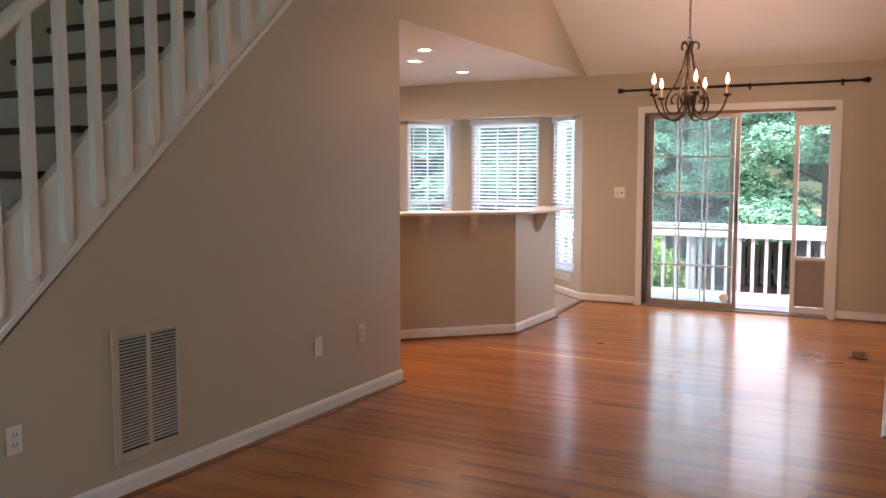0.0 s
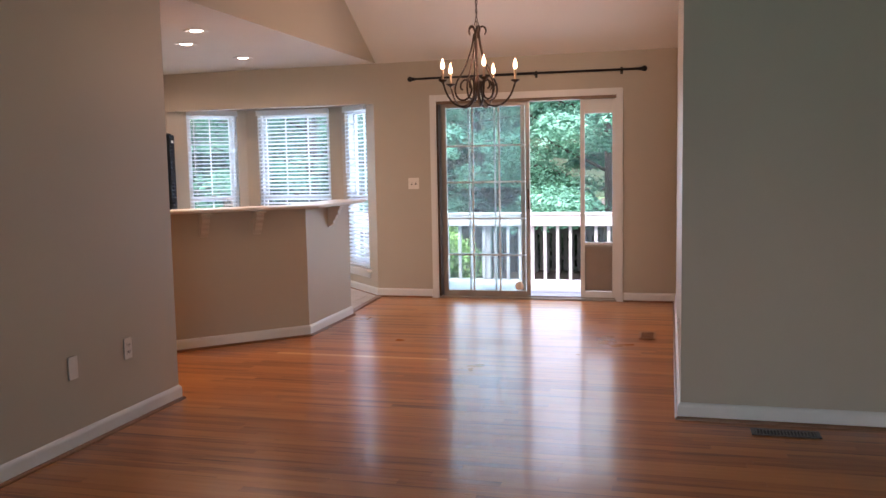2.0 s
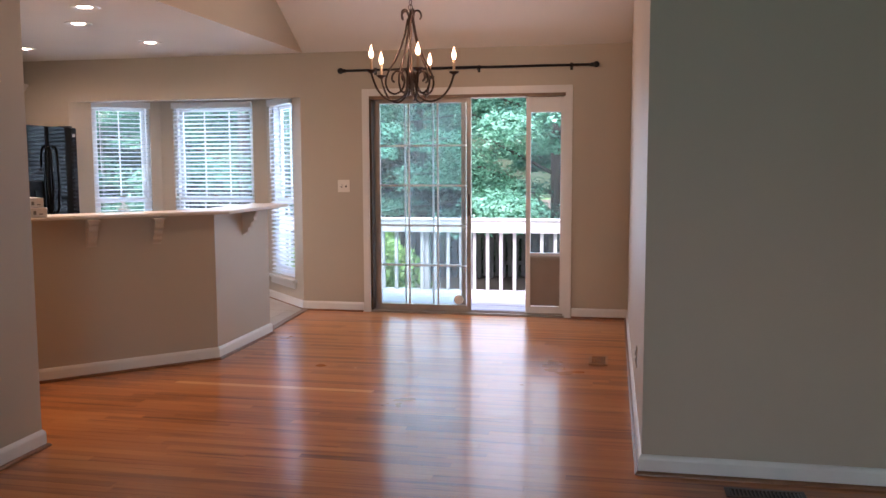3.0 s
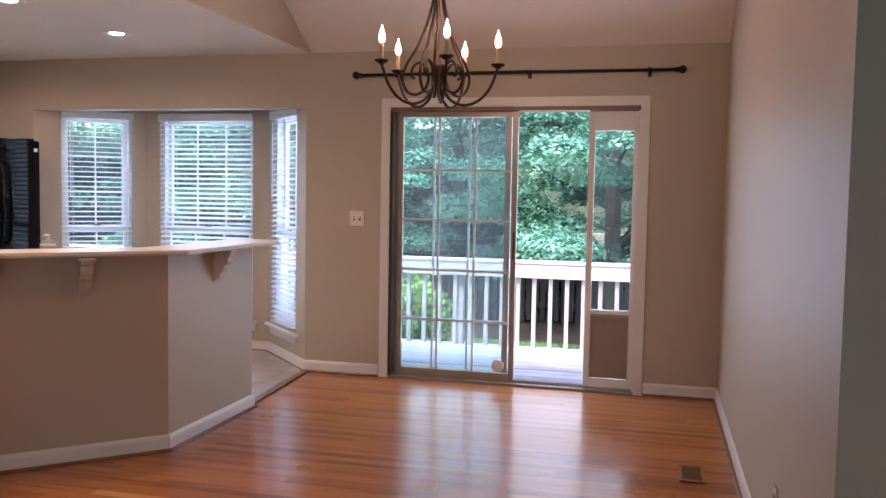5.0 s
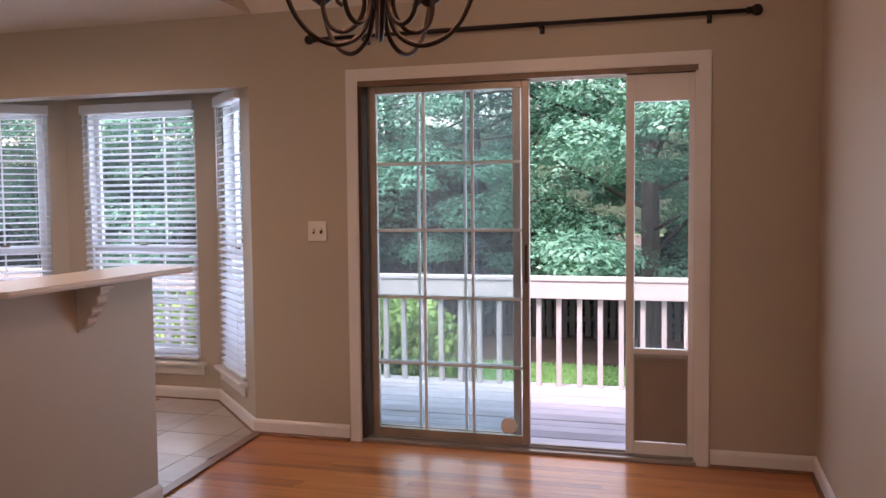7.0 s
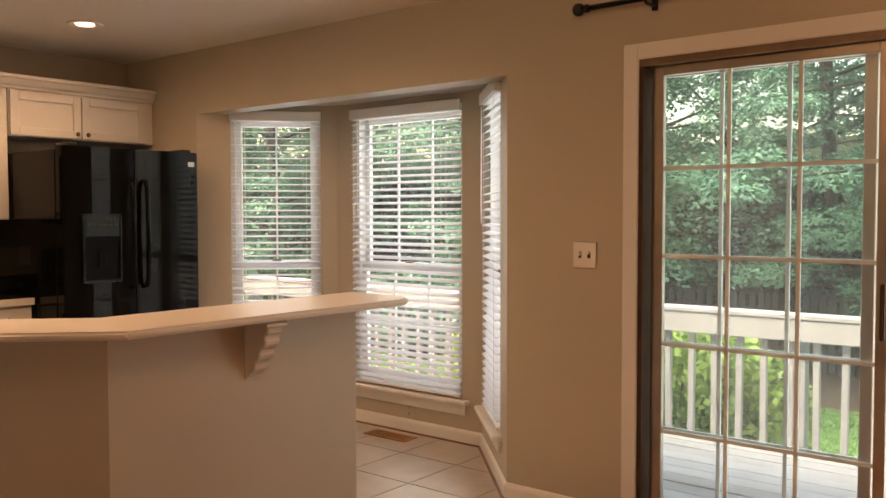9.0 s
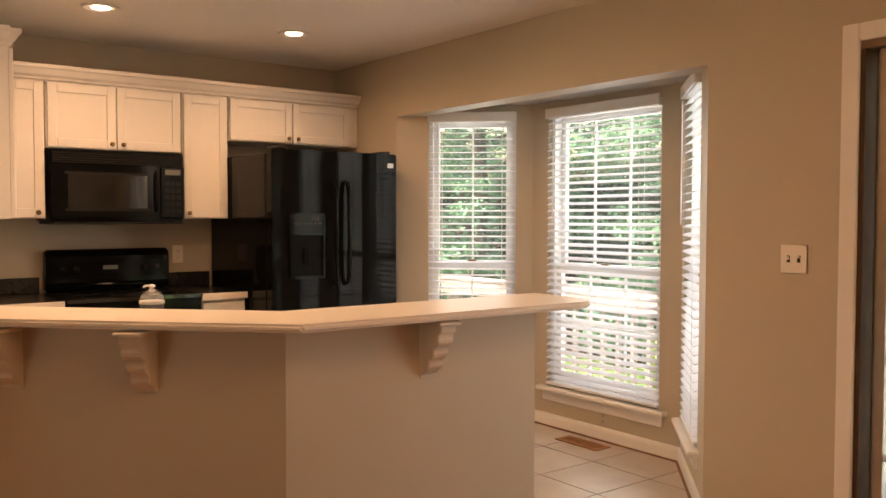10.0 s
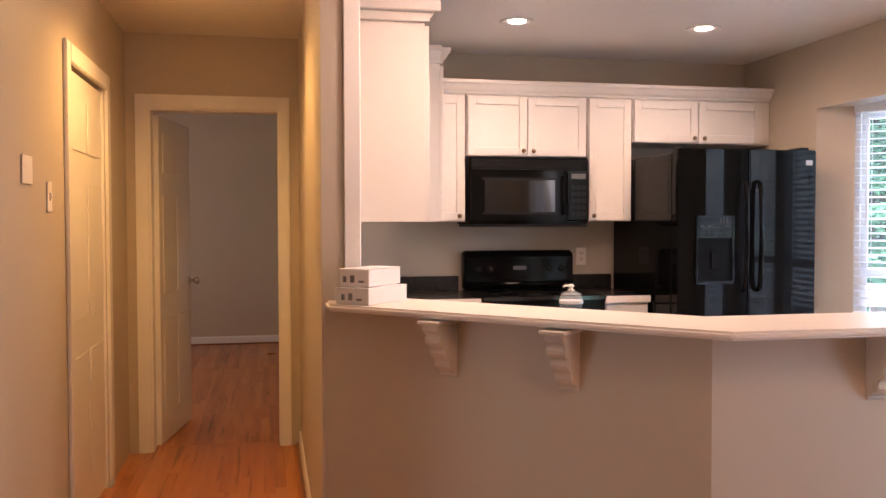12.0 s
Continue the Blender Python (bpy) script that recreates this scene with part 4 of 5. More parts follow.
part("knob", bm, BRASS, cd, "small dark brass knob", True)
bm = bmesh.new()
prism(bm, [(0.56 - y, z + 0.801) for y, z in CROWN], -0.90, 0.012, "x")
part("crown", bm, CAB, sc2)
bm = bmesh.new()
prism(bm, [(-y, z + 0.801) for y, z in CROWN], 0.33, 0.56, "y")
part("crown_return", bm, CAB, sc2)
solid("wall_end_trim", B((-3.648, -3.635, 5.50, 5.56, 1.092, ZC - 0.002), bev=0.003), TRIM, "white painted board on the wall end", "trim", "structure")

# over-the-range microwave
mw = thing("microwave", "black over-range microwave with window and keypad", "microwave", (XK, 6.458, 1.352), 90)
w = 0.78
part("case", B((0, w, -0.37, -0.002, 0, 0.415), bev=0.006, seg=2), BLACK, mw)
part("door", B((0.004, w * 0.80, -0.402, -0.371, 0.02, 0.335), bev=0.006, seg=2), BLACK, mw)
part("window", B((0.09, w * 0.70, -0.4045, -0.4025, 0.075, 0.275), bev=0.001), DARKGLASS, mw, "dark glass microwave window")
part("window_rim", B((0.075, w * 0.72, -0.4035, -0.4021, 0.06, 0.075), (0.075, w * 0.72, -0.4035, -0.4021, 0.275, 0.29)), DULLBLACK, mw)
part("keypad", B((w * 0.81, w - 0.006, -0.402, -0.371, 0.02, 0.335), bev=0.004), BLACK, mw)
part("display", B((w * 0.84, w - 0.03, -0.4035, -0.4021, 0.285, 0.318)), DULLGREY, mw, "grey unlit display")
for r in range(5):
    for c in range(3):
        part("key", B((w * 0.84 + 0.035 * c, w * 0.84 + 0.035 * c + 0.027, -0.4035, -0.4021, 0.05 + 0.042 * r, 0.05 + 0.042 * r + 0.026)), DULLBLACK, mw)
part("vent_slats", B(*[(0.01, w - 0.01, -0.39 + 0.004 * (k % 2), -0.371, 0.342 + 0.0135 * k, 0.350 + 0.0135 * k) for k in range(5)]), DULLBLACK, mw)
bm = bmesh.new()
tube(bm, [(w * 0.765, -0.402, 0.30), (w * 0.765, -0.425, 0.285), (w * 0.765, -0.428, 0.18), (w * 0.765, -0.425, 0.075), (w * 0.765, -0.402, 0.06)], 0.008, 8)
part("door_handle", bm, BLACK, mw, "", True)
part("underside_lip", B((0.01, w - 0.01, -0.385, -0.03, -0.018, -0.001), bev=0.004), DULLBLACK, mw)

# range
rg = thing("kitchen_range", "black electric range with raised back panel", "range", (XK, 6.475, 0), 90)
w = 0.77
part("body", B((0, w, -0.64, -0.02, 0.03, 0.895), bev=0.004), BLACK, rg)
part("cooktop", B((-0.002, w + 0.002, -0.665, -0.09, 0.896, 0.918), bev=0.006, seg=2), DARKGLASS, rg, "shiny black glass cooktop")
bm = bmesh.new()
prism(bm, [(-0.09, 0.918), (-0.115, 0.96), (-0.115, 1.135), (-0.095, 1.172), (-0.05, 1.18), (-0.02, 1.165), (-0.02, 0.918)], 0.01, w - 0.01, "x")
bevel(bm, 0.012, 3)
part("back_panel", bm, BLACK, rg)
part("control_glass", B((0.06, w - 0.06, -0.1175, -0.1155, 1.0, 1.11), bev=0.001), BLACK, rg)
for u in (0.10, 0.18, 0.59, 0.67):
    bm = bmesh.new()
    lathe(bm, [(0.020, 0), (0.021, 0.012), (0.016, 0.022), (0.001, 0.023)], seg=14)
    bmesh.ops.transform(bm, matrix=Matrix.Translation((u, -0.1178, 1.055)) @ Matrix.Rotation(radians(90), 4, 'X'), verts=bm.verts)
    part("burner_knob", bm, DULLBLACK, rg, "", True)
part("clock_mark", B((0.34, 0.43, -0.1188, -0.1177, 1.05, 1.075)), DULLGREY, rg)
for (u, v, r) in ((0.2, -0.24, 0.09), (0.57, -0.24, 0.075), (0.2, -0.50, 0.075), (0.57, -0.50, 0.1)):
    bm = bmesh.new()
    lathe(bm, [(r, 0.9181), (r, 0.9188), (r - 0.004, 0.9188), (r - 0.004, 0.9181)], (u, v, 0), 28)
    part("burner_ring", bm, DULLBLACK, rg)
part("oven_door", B((0.01, w - 0.01, -0.668, -0.641, 0.22, 0.80), bev=0.006, seg=2), DARKGLASS, rg)
bm = bmesh.new()
tube(bm, [(0.06, -0.67, 0.82), (0.06, -0.71, 0.83), (w / 2, -0.715, 0.835), (w - 0.06, -0.71, 0.83), (w - 0.06, -0.67, 0.82)], 0.010, 8)
part("oven_handle", bm, BLACK, rg, "", True)
part("drawer", B((0.01, w - 0.01, -0.66, -0.641, 0.05, 0.205), bev=0.005), BLACK, rg)

# base cabinets and counters on the end wall
for y0, y1, lab in ((5.55, 6.468, "white base cabinet beside the range"), (7.25, 7.545, "narrow white base cabinet between range and fridge")):
    c = thing("base_cabinet", lab, "cabinet", (XK, y0, 0), 90, group="kitchen base cabinets")
    w = y1 - y0
    part("body", B((0.002, w - 0.002, -0.60, -0.002, 0.1, 0.872)), CAB, c)
    part("toe_kick", B((0.002, w - 0.002, -0.54, -0.02, 0.0, 0.099)), DULLBLACK, c)
    d = part("drawer_front", B((0.012, w - 0.012, -0.62, -0.601, 0.72, 0.855), bev=0.003), CAB, c)
    knob(d, w / 2, -0.621, 0.79)
    d = panel_door(c, 0.012, w - 0.012, 0.12, 0.70, -0.601)
    knob(d, w - 0.05, -0.622, 0.64)
    k = thing("countertop", "black laminate countertop with pale front edge and backsplash", "countertop", (XK, y0, 0.873), 90)
    part("slab", B((0.001, w - 0.001, -0.632, -0.002, 0, 0.038)), LAMINATE, k)
    part("front_edge", B((0.001, w - 0.001, -0.642, -0.633, -0.004, 0.0385), bev=0.002), CREAM, k, "cream counter edge strip")
    part("backsplash", B((0.001, w - 0.001, -0.022, -0.002, 0.0385, 0.135), bev=0.003), LAMINATE, k)

# refrigerator
fr = thing("refrigerator", "black side-by-side refrigerator with water dispenser", "refrigerator", (XK - 0.005 + 0.02, 7.56, 0), 90)
w, dz = 0.895, 1.79
part("cabinet", B((0, w, -0.86, 0, 0.02, dz - 0.02), bev=0.006), BLACK, fr)
part("base_grille", B((0.01, w - 0.01, -0.90, -0.861, 0.02, 0.095), bev=0.003), DULLBLACK, fr)
SPLIT = 0.452
for nm, a, b in (("freezer_door", 0.0, SPLIT - 0.004), ("fridge_door", SPLIT + 0.004, w)):
    bm = bmesh.new()
    n = 8
    front = [(a + (b - a) * k / n, -0.945 - 0.012 * math.sin(math.pi * k / n)) for k in range(n + 1)]
    prism(bm, [(a, -0.866), *front, (b, -0.866)], 0.105, dz)
    bevel(bm, 0.006, 2)
    d = part(nm, bm, BLACK, fr)
for u in (SPLIT - 0.046, SPLIT + 0.046):
    bm = bmesh.new()
    pts = [(u, -0.955, 1.60), (u, -0.985, 1.585), (u, -1.0, 1.54)] + [(u, -1.0 - 0.008 * math.sin(math.pi * k / 6), 1.54 - 0.5 * k / 6) for k in range(1, 6)] + [(u, -1.0, 1.02), (u, -0.985, 0.975), (u, -0.955, 0.96)]
    tube(bm, pts, 0.014, 10)
    part("door_handle", bm, BLACK, fr, "curved black door handle", True)
dp = part("dispenser", B((0.10, 0.345, -0.975, -0.95, 1.0, 1.02), (0.10, 0.115, -0.975, -0.95, 1.02, 1.40), (0.33, 0.345, -0.975, -0.95, 1.02, 1.40), (0.115, 0.33, -0.972, -0.95, 1.27, 1.40), bev=0.004, seg=2), BLACK, fr, "black ice and water dispenser")
part("recess", B((0.115, 0.33, -0.9575, -0.953, 1.02, 1.27)), DISPENSER, dp)
part("paddle", B((0.20, 0.245, -0.965, -0.958, 1.09, 1.19), bev=0.004), DISPENSER, dp)
part("drip_tray", B((0.12, 0.325, -0.968, -0.951, 1.0, 1.012), bev=0.003), DULLBLACK, dp)
part("button_row", B(*[(0.13 + 0.033 * k, 0.152 + 0.033 * k, -0.9735, -0.972, 1.335, 1.345) for k in range(6)], *[(0.25 + 0.02 * k, 0.262 + 0.02 * k, -0.9735, -0.972, 1.355, 1.385) for k in range(3)]), SLOT, dp)
part("emblem", B((w - 0.09, w - 0.03, -0.951, -0.945, 1.70, 1.73)), SOAP, fr, "pale sticker at the door corner")
for a in (0.04, w - 0.1):
    part("hinge_cover", B((a, a + 0.06, -0.93, -0.80, dz, dz + 0.018), bev=0.004), DULLBLACK, fr)


# ---- recessed lights and their lamps ----
def can(x, y):
    c = thing("recessed_light", "lit white recessed ceiling light", "ceiling light", (x, y, ZC), 0, group="kitchen recessed lights")
    bm = bmesh.new()
    lathe(bm, [(0.098, -0.001), (0.096, -0.006), (0.086, -0.009), (0.078, -0.006), (0.056, -0.002), (0.050, -0.001)], seg=28)
    part("trim_ring", bm, TRIM, c, "", True)
    bm = bmesh.new()
    lathe(bm, [(0.001, -0.0095), (0.030, -0.0085), (0.048, -0.004), (0.050, -0.0015), (0.001, -0.0015)], seg=24)
    part("bulb_face", bm, CANGLOW, c, "glowing lamp face", True)
    l = lamp("recessed_lamp", 'SPOT', (x, y, ZC - 0.02), 6.2, (1.0, 0.72, 0.47), 0.06)
    l.data.spot_size, l.data.spot_blend = radians(173), 1.0


for x, y in ((-3.36, 5.98), (-3.81, 6.57), (-3.81, 7.58), (-5.16, 6.59), (-5.12, 7.69)):
    can(x, y)

hl = thing("hall_ceiling_light", "small lit dome ceiling light in the hall", "ceiling light", (-4.5, 4.92, ZC))
bm = bmesh.new()
lathe(bm, [(0.13, -0.001), (0.13, -0.02), (0.001, -0.021)], seg=24)
part("base", bm, STEEL, hl)
bm = bmesh.new()
lathe(bm, [(0.12, -0.022), (0.115, -0.05), (0.085, -0.08), (0.04, -0.095), (0.001, -0.098)], seg=24)
part("dome", bm, glow("lit_frosted_dome", (1.0, 0.66, 0.32), 1.3), hl, "glowing frosted dome", True)
hall = lamp("hall_lamp", 'SPOT', (-4.5, 4.92, ZC - 0.12), 6.6, (1.0, 0.56, 0.14), 0.08)
hall.data.spot_size, hall.data.spot_blend = radians(165), 0.7


# ---- hall doors ----
def six_panel(parent, w, h, t, name="leaf"):
    d = part(name, B((0, w, -t / 2, t / 2, 0, h), bev=0.002), TRIM, parent)
    for (a, b) in ((0.10, 0.46), (0.54, 0.90)):
        for (c, e) in ((0.09, 0.38), (0.46, 0.76), (0.83, 0.95)):
            for s in (-1, 1):
                part("raised_panel", B((w * a, w * b, s * t / 2, s * (t / 2 + 0.006), h * c, h * e), bev=0.004), TRIM, d)
    return d


def hinge(parent, x, y, z):
    return part("hinge", B((x - 0.019, x + 0.019, y - 0.005, y + 0.005, z - 0.045, z + 0.045), (x - 0.006, x + 0.006, y - 0.009, y + 0.009, z - 0.05, z + 0.05), bev=0.002), STEEL, parent, "satin nickel hinge")


bd = thing("door_2", "white panel door standing open into the bedroom", "door", (-5.985, 4.572, 0.01), 180 - 9.5, kind="structure")
six_panel(bd, 0.70, 2.0, 0.035)
for z in (0.33, 1.06, 1.81):
    hinge(bd, 0.008, 0.020, z)
for s in (-1, 1):
    bm = bmesh.new()
    lathe(bm, [(0.026, 0), (0.026, 0.006), (0.009, 0.010), (0.009, 0.034), (0.024, 0.042), (0.028, 0.054), (0.022, 0.066), (0.001, 0.07)], seg=16)
    bmesh.ops.transform(bm, matrix=Matrix.Translation((0.66, s * 0.0175, 0.96)) @ Matrix.Rotation(radians(90 * -s), 4, 'X'), verts=bm.verts)
    part("door_knob", bm, STEEL, bd, "satin nickel knob", True)

dc = thing("door_casing", "white painted casing round the bedroom doorway", "door trim", (-5.86, 4.925, 0), kind="structure")
part("side_casing", B((0.001, 0.018, -0.450, -0.376, 0, 2.118), bev=0.004, seg=2), TRIM, dc)
part("side_casing", B((0.001, 0.018, 0.376, 0.438, 0, 2.118), bev=0.004, seg=2), TRIM, dc)
part("head_casing", B((0.001, 0.018, -0.376, 0.376, 2.036, 2.118), bev=0.004, seg=2), TRIM, dc)
part("jamb", B((-0.12, 0.0, -0.381, -0.366, 0, 2.04), (-0.12, 0.0, 0.366, 0.381, 0, 2.04), (-0.12, 0.0, -0.366, 0.366, 2.026, 2.04)), TRIM, dc)

for i, (x0, x1) in enumerate(((-5.20, -4.40),)):
    cx = (x0 + x1) / 2
    d = thing(f"door_{i + 3}", "closed white panel closet door in the hall wall", "door", (x0 + 0.012, YH0 - 0.03, 0.01), 0, kind="structure")
    six_panel(d, x1 - x0 - 0.024, 2.015, 0.035)
    for z in (0.44, 1.11, 1.74):
        hinge(d, x1 - x0 - 0.024, 0.022, z)
    k = thing("door_casing", "white painted casing round a closet door", "door trim", (cx, YH0, 0), kind="structure")
    hw = (x1 - x0) / 2
    part("side_casing", B((-hw - 0.08, -hw, 0.001, 0.018, 0, 2.12), bev=0.004, seg=2), TRIM, k)
    part("side_casing", B((hw, hw + 0.08, 0.001, 0.018, 0, 2.12), bev=0.004, seg=2), TRIM, k)
    part("head_casing", B((-hw, hw, 0.001, 0.018, 2.04, 2.12), bev=0.004, seg=2), TRIM, k)
    part("jamb", B((-hw - 0.001, -hw + 0.010, -0.118, 0.0, 0, 2.04), (hw - 0.010, hw + 0.001, -0.118, 0.0, 0, 2.04)), TRIM, k)

# ---- chandelier ----
CH = (-1.228, 6.45, 1.824)
ch = thing("chandelier", "dark bronze scroll-arm chandelier with five lit candle bulbs", "chandelier", CH)
bm = bmesh.new()
lathe(bm, [(0.001, 0.12), (0.012, 0.125), (0.020, 0.15), (0.024, 0.19), (0.018, 0.235), (0.011, 0.25), (0.0075, 0.27), (0.0075, 0.54), (0.018, 0.55), (0.020, 0.585), (0.010, 0.60), (0.006, 0.63)], seg=14)
part("column", bm, IRON, ch, "", True)


def swing(pts, a):
    c, s = math.cos(a), math.sin(a)
    return [(r * c, r * s, z) for r, z in pts]


def smooth_path(pts, n=6):
    """Catmull-Rom through (r, z) points."""
    P = [pts[0]] + list(pts) + [pts[-1]]
    res = []
    for i in range(1, len(P) - 2):
        for k in range(n):
            t = k / n
            res.append(tuple(0.5 * (2 * P[i][j] + (P[i + 1][j] - P[i - 1][j]) * t + (2 * P[i - 1][j] - 5 * P[i][j] + 4 * P[i + 1][j] - P[i + 2][j]) * t * t + (3 * P[i][j] - P[i - 1][j] - 3 * P[i + 1][j] + P[i + 2][j]) * t ** 3) for j in (0, 1)))
    res.append(pts[-1])
    return res


ARM = smooth_path([(0.028, 0.215), (0.028, 0.135), (0.055, 0.055), (0.125, 0.018), (0.20, 0.038), (0.258, 0.10), (0.295, 0.195)])
SCROLL = smooth_path([(0.02, 0.57), (0.045, 0.45), (0.10, 0.31), (0.155, 0.22), (0.175, 0.15), (0.155, 0.09), (0.11, 0.07), (0.065, 0.095), (0.045, 0.15), (0.06, 0.205), (0.095, 0.225), (0.125, 0.20), (0.13, 0.165), (0.112, 0.148)])
CURL = smooth_path([(0.012, 0.55), (0.02, 0.60), (0.04, 0.625), (0.065, 0.615), (0.072, 0.585), (0.06, 0.565)])
toward = math.atan2(1.999 - CH[1], -0.093 - CH[0])
for k in range(5):
    a = toward + radians(8 + 72 * k)
    bm = bmesh.new()
    tube(bm, swing(ARM, a), 0.0075, 8)
    arm = part("arm", bm, IRON, ch, "", True)
    bm = bmesh.new()
    tube(bm, swing(SCROLL, a + radians(36)), 0.0072, 8)
    part("scroll", bm, IRON, ch, "", True)
    bm = bmesh.new()
    tube(bm, swing(CURL, a + radians(10)), [0.004 + 0.004 * math.sin(math.pi * i / (len(CURL) - 1)) for i in range(len(CURL))], 6)
    part("top_curl", bm, IRON, ch, "", True)
    cx, cy = 0.295 * math.cos(a), 0.295 * math.sin(a)
    bm = bmesh.new()
    lathe(bm, [(0.004, 0.188), (0.012, 0.193), (0.034, 0.208), (0.036, 0.214), (0.030, 0.213), (0.014, 0.206), (0.001, 0.206)], (cx, cy, 0), 18)
    part("drip_cup", bm, IRON, arm, "", True)
    bm = bmesh.new()
    lathe(bm, [(0.0095, 0.207), (0.0095, 0.276), (0.0105, 0.279), (0.0105, 0.286), (0.001, 0.295)], (cx, cy, 0), 12)
    part("candle_sleeve", bm, CANDLE, arm, "ivory candle sleeve", True)
    bm = bmesh.new()
    lathe(bm, [(0.008, 0.295), (0.0125, 0.299), (0.0165, 0.315), (0.0145, 0.333), (0.0085, 0.350), (0.0034, 0.367), (0.0006, 0.378)], (cx, cy, 0), 12)
    part("flame_bulb", bm, FLAME, arm, "lit flame-shaped bulb", True)
    lamp("candle_lamp", 'POINT', (CH[0] + cx, CH[1] + cy, CH[2] + 0.42), 0.74, WARM, 0.02)
ztop = ZC + SL * (YN - CH[1]) - CH[2]
bm = bmesh.new()
tube(bm, [(0.015 * math.cos(q), 0, 0.645 + 0.018 * math.sin(q)) for q in [2 * math.pi * i / 16 for i in range(17)]], 0.0028, 6, False)
part("top_loop", bm, IRON, ch, "", True)
bm = bmesh.new()
loop = [(0.0085 * math.cos(q), 0, 0.019 * math.sin(q)) for q in [2 * math.pi * i / 12 for i in range(13)]]
tube(bm, loop, 0.0024, 6, False)
link = to_mesh("chain_link", bm, IRON, True)
z, k = 0.678, 0
while z < ztop - 0.05:
    o = new("chain_link", link)
    o.parent = ch
    o.matrix_basis = pose(0, 0, z, 0, 0, 35 + 90 * (k % 2))
    z, k = z + 0.0325, k + 1
bm = bmesh.new()
tube(bm, [(0.006 * math.sin(i * 1.3), 0.006 * math.cos(i * 1.3), 0.63 + (ztop - 0.64) * i / 24) for i in range(25)], 0.0022, 5)
part("lamp_cord", bm, DULLBLACK, ch)
bm = bmesh.new()
lathe(bm, [(0.001, ztop - 0.06), (0.02, ztop - 0.05), (0.062, ztop - 0.02), (0.066, ztop + 0.05)], seg=20)
part("canopy", bm, IRON, ch, "", True)

# ---- outdoors ----
GZ = -0.95
bm = B((-300, 300, 8.72, 400, GZ - 0.3, GZ))
box(bm, -300, 300, -300, 8.72, GZ - 0.3, GZ)
solid("ground", bm, LAWN, "green lawn reaching to the wood", "ground", "structure")
rnd = np.random.default_rng(5)


def cards(name, centres, size, mat, flat=0.4, aspect=0.55, up=0.0, bias=None):
    """One mesh of small pointed leaves at the given centres."""
    n = len(centres)
    d = rnd.normal(size=(n, 3))
    if bias is None:
        d[:, 2] = np.abs(d[:, 2]) + up
    else:
        d = 0.45 * d + bias
    d /= np.linalg.norm(d, axis=1)[:, None]
    u = rnd.normal(size=(n, 3))
    u[:, 2] *= flat
    u -= d * (u * d).sum(1)[:, None]
    u /= np.linalg.norm(u, axis=1)[:, None]
    v = np.cross(d, u)
    s = size * rnd.uniform(0.6, 1.35, n)[:, None]
    q = np.stack([centres - u * s, centres + v * s * aspect + d * s * 0.12, centres + u * s, centres - v * s * aspect + d * s * 0.12], 1).reshape(-1, 3)
    me = bpy.data.meshes.new(name)
    me.vertices.add(4 * n)
    me.vertices.foreach_set("co", q.astype(np.float32).ravel())
    me.loops.add(4 * n)
    me.loops.foreach_set("vertex_index", np.arange(4 * n, dtype=np.int32))
    me.polygons.add(n)
    me.polygons.foreach_set("loop_start", np.arange(0, 4 * n, 4, dtype=np.int32))
    me.update(calc_edges=True)
    me.validate()
    me.materials.append(mat)
    return me


def tree(at, height, radius, low, leaves, size, mat, label, seed, limbs=34):
    """A tapered trunk with limbs, and a crown of leafy clumps along them."""
    r = random.Random(seed)
    t = thing("tree", label, "tree", at, 0, group="trees behind the deck")
    bm = bmesh.new()
    lean = r.uniform(-0.3, 0.3)
    tube(bm, [(lean * (k / 8) ** 2 + 0.06 * math.sin(k), 0.05 * math.cos(k * 1.7), height * 0.92 * k / 8) for k in range(9)], [0.13 * (1 - k / 9.5) + 0.02 for k in range(9)], 9)
    clumps = []
    for k in range(limbs):
        f = k / (limbs - 1)
        z = low + (height - low) * (0.02 + 0.96 * f)
        a = k * 2.4 + r.uniform(-0.4, 0.4)
        prof = math.sin(math.pi * min(1, 0.24 + 0.74 * f)) ** 0.7
        reach = radius * prof * r.uniform(0.72, 1.1)
        tip = Vector((reach * math.cos(a), reach * math.sin(a), z - 0.12 * reach))
        base = Vector((0, 0, max(0.5, z - 0.25 * reach)))
        tube(bm, [base, base.lerp(tip, 0.5) + Vector((0, 0, 0.12 * reach)), tip], [0.036, 0.022, 0.008], 5)
        for j in range(9):
            g = 0.34 + 0.70 * j / 8
            spread = 0.30 + 0.35 * g
            c = base.lerp(tip, g) + Vector((r.gauss(0, spread), r.gauss(0, spread), r.gauss(0.12 * reach * (1 - g), 0.20)))
            clumps.append((*c, r.uniform(0.34, 0.66) * radius / 4.0))
    part("trunk", bm, BARK, t)
    # each clump is a flattened dome of leaves, open below
    per = leaves // len(clumps)
    c = np.array(clumps)
    d = rnd.normal(size=(len(c), per, 3))
    d /= np.linalg.norm(d, axis=2)[:, :, None]
    d[:, :, 2] = np.where(d[:, :, 2] < -0.25, -d[:, :, 2], d[:, :, 2])
    wob = 1 + 0.28 * np.sin(d[:, :, 0] * 5 + c[:, None, 0] * 9) * np.cos(d[:, :, 1] * 6 + c[:, None, 1] * 7)
    rad = c[:, None, 3] * wob * rnd.uniform(0.25, 1.0, d.shape[:2]) ** 0.35
    pts = c[:, None, :3] + d * rad[:, :, None] * np.array([1.0, 1.0, 0.52])
    bias = (d + np.array([0, 0, 0.9])).reshape(-1, 3)
    ob = new("crown", cards("crown", pts.reshape(-1, 3), size, mat, bias=bias))
    ob.parent = t
    return t


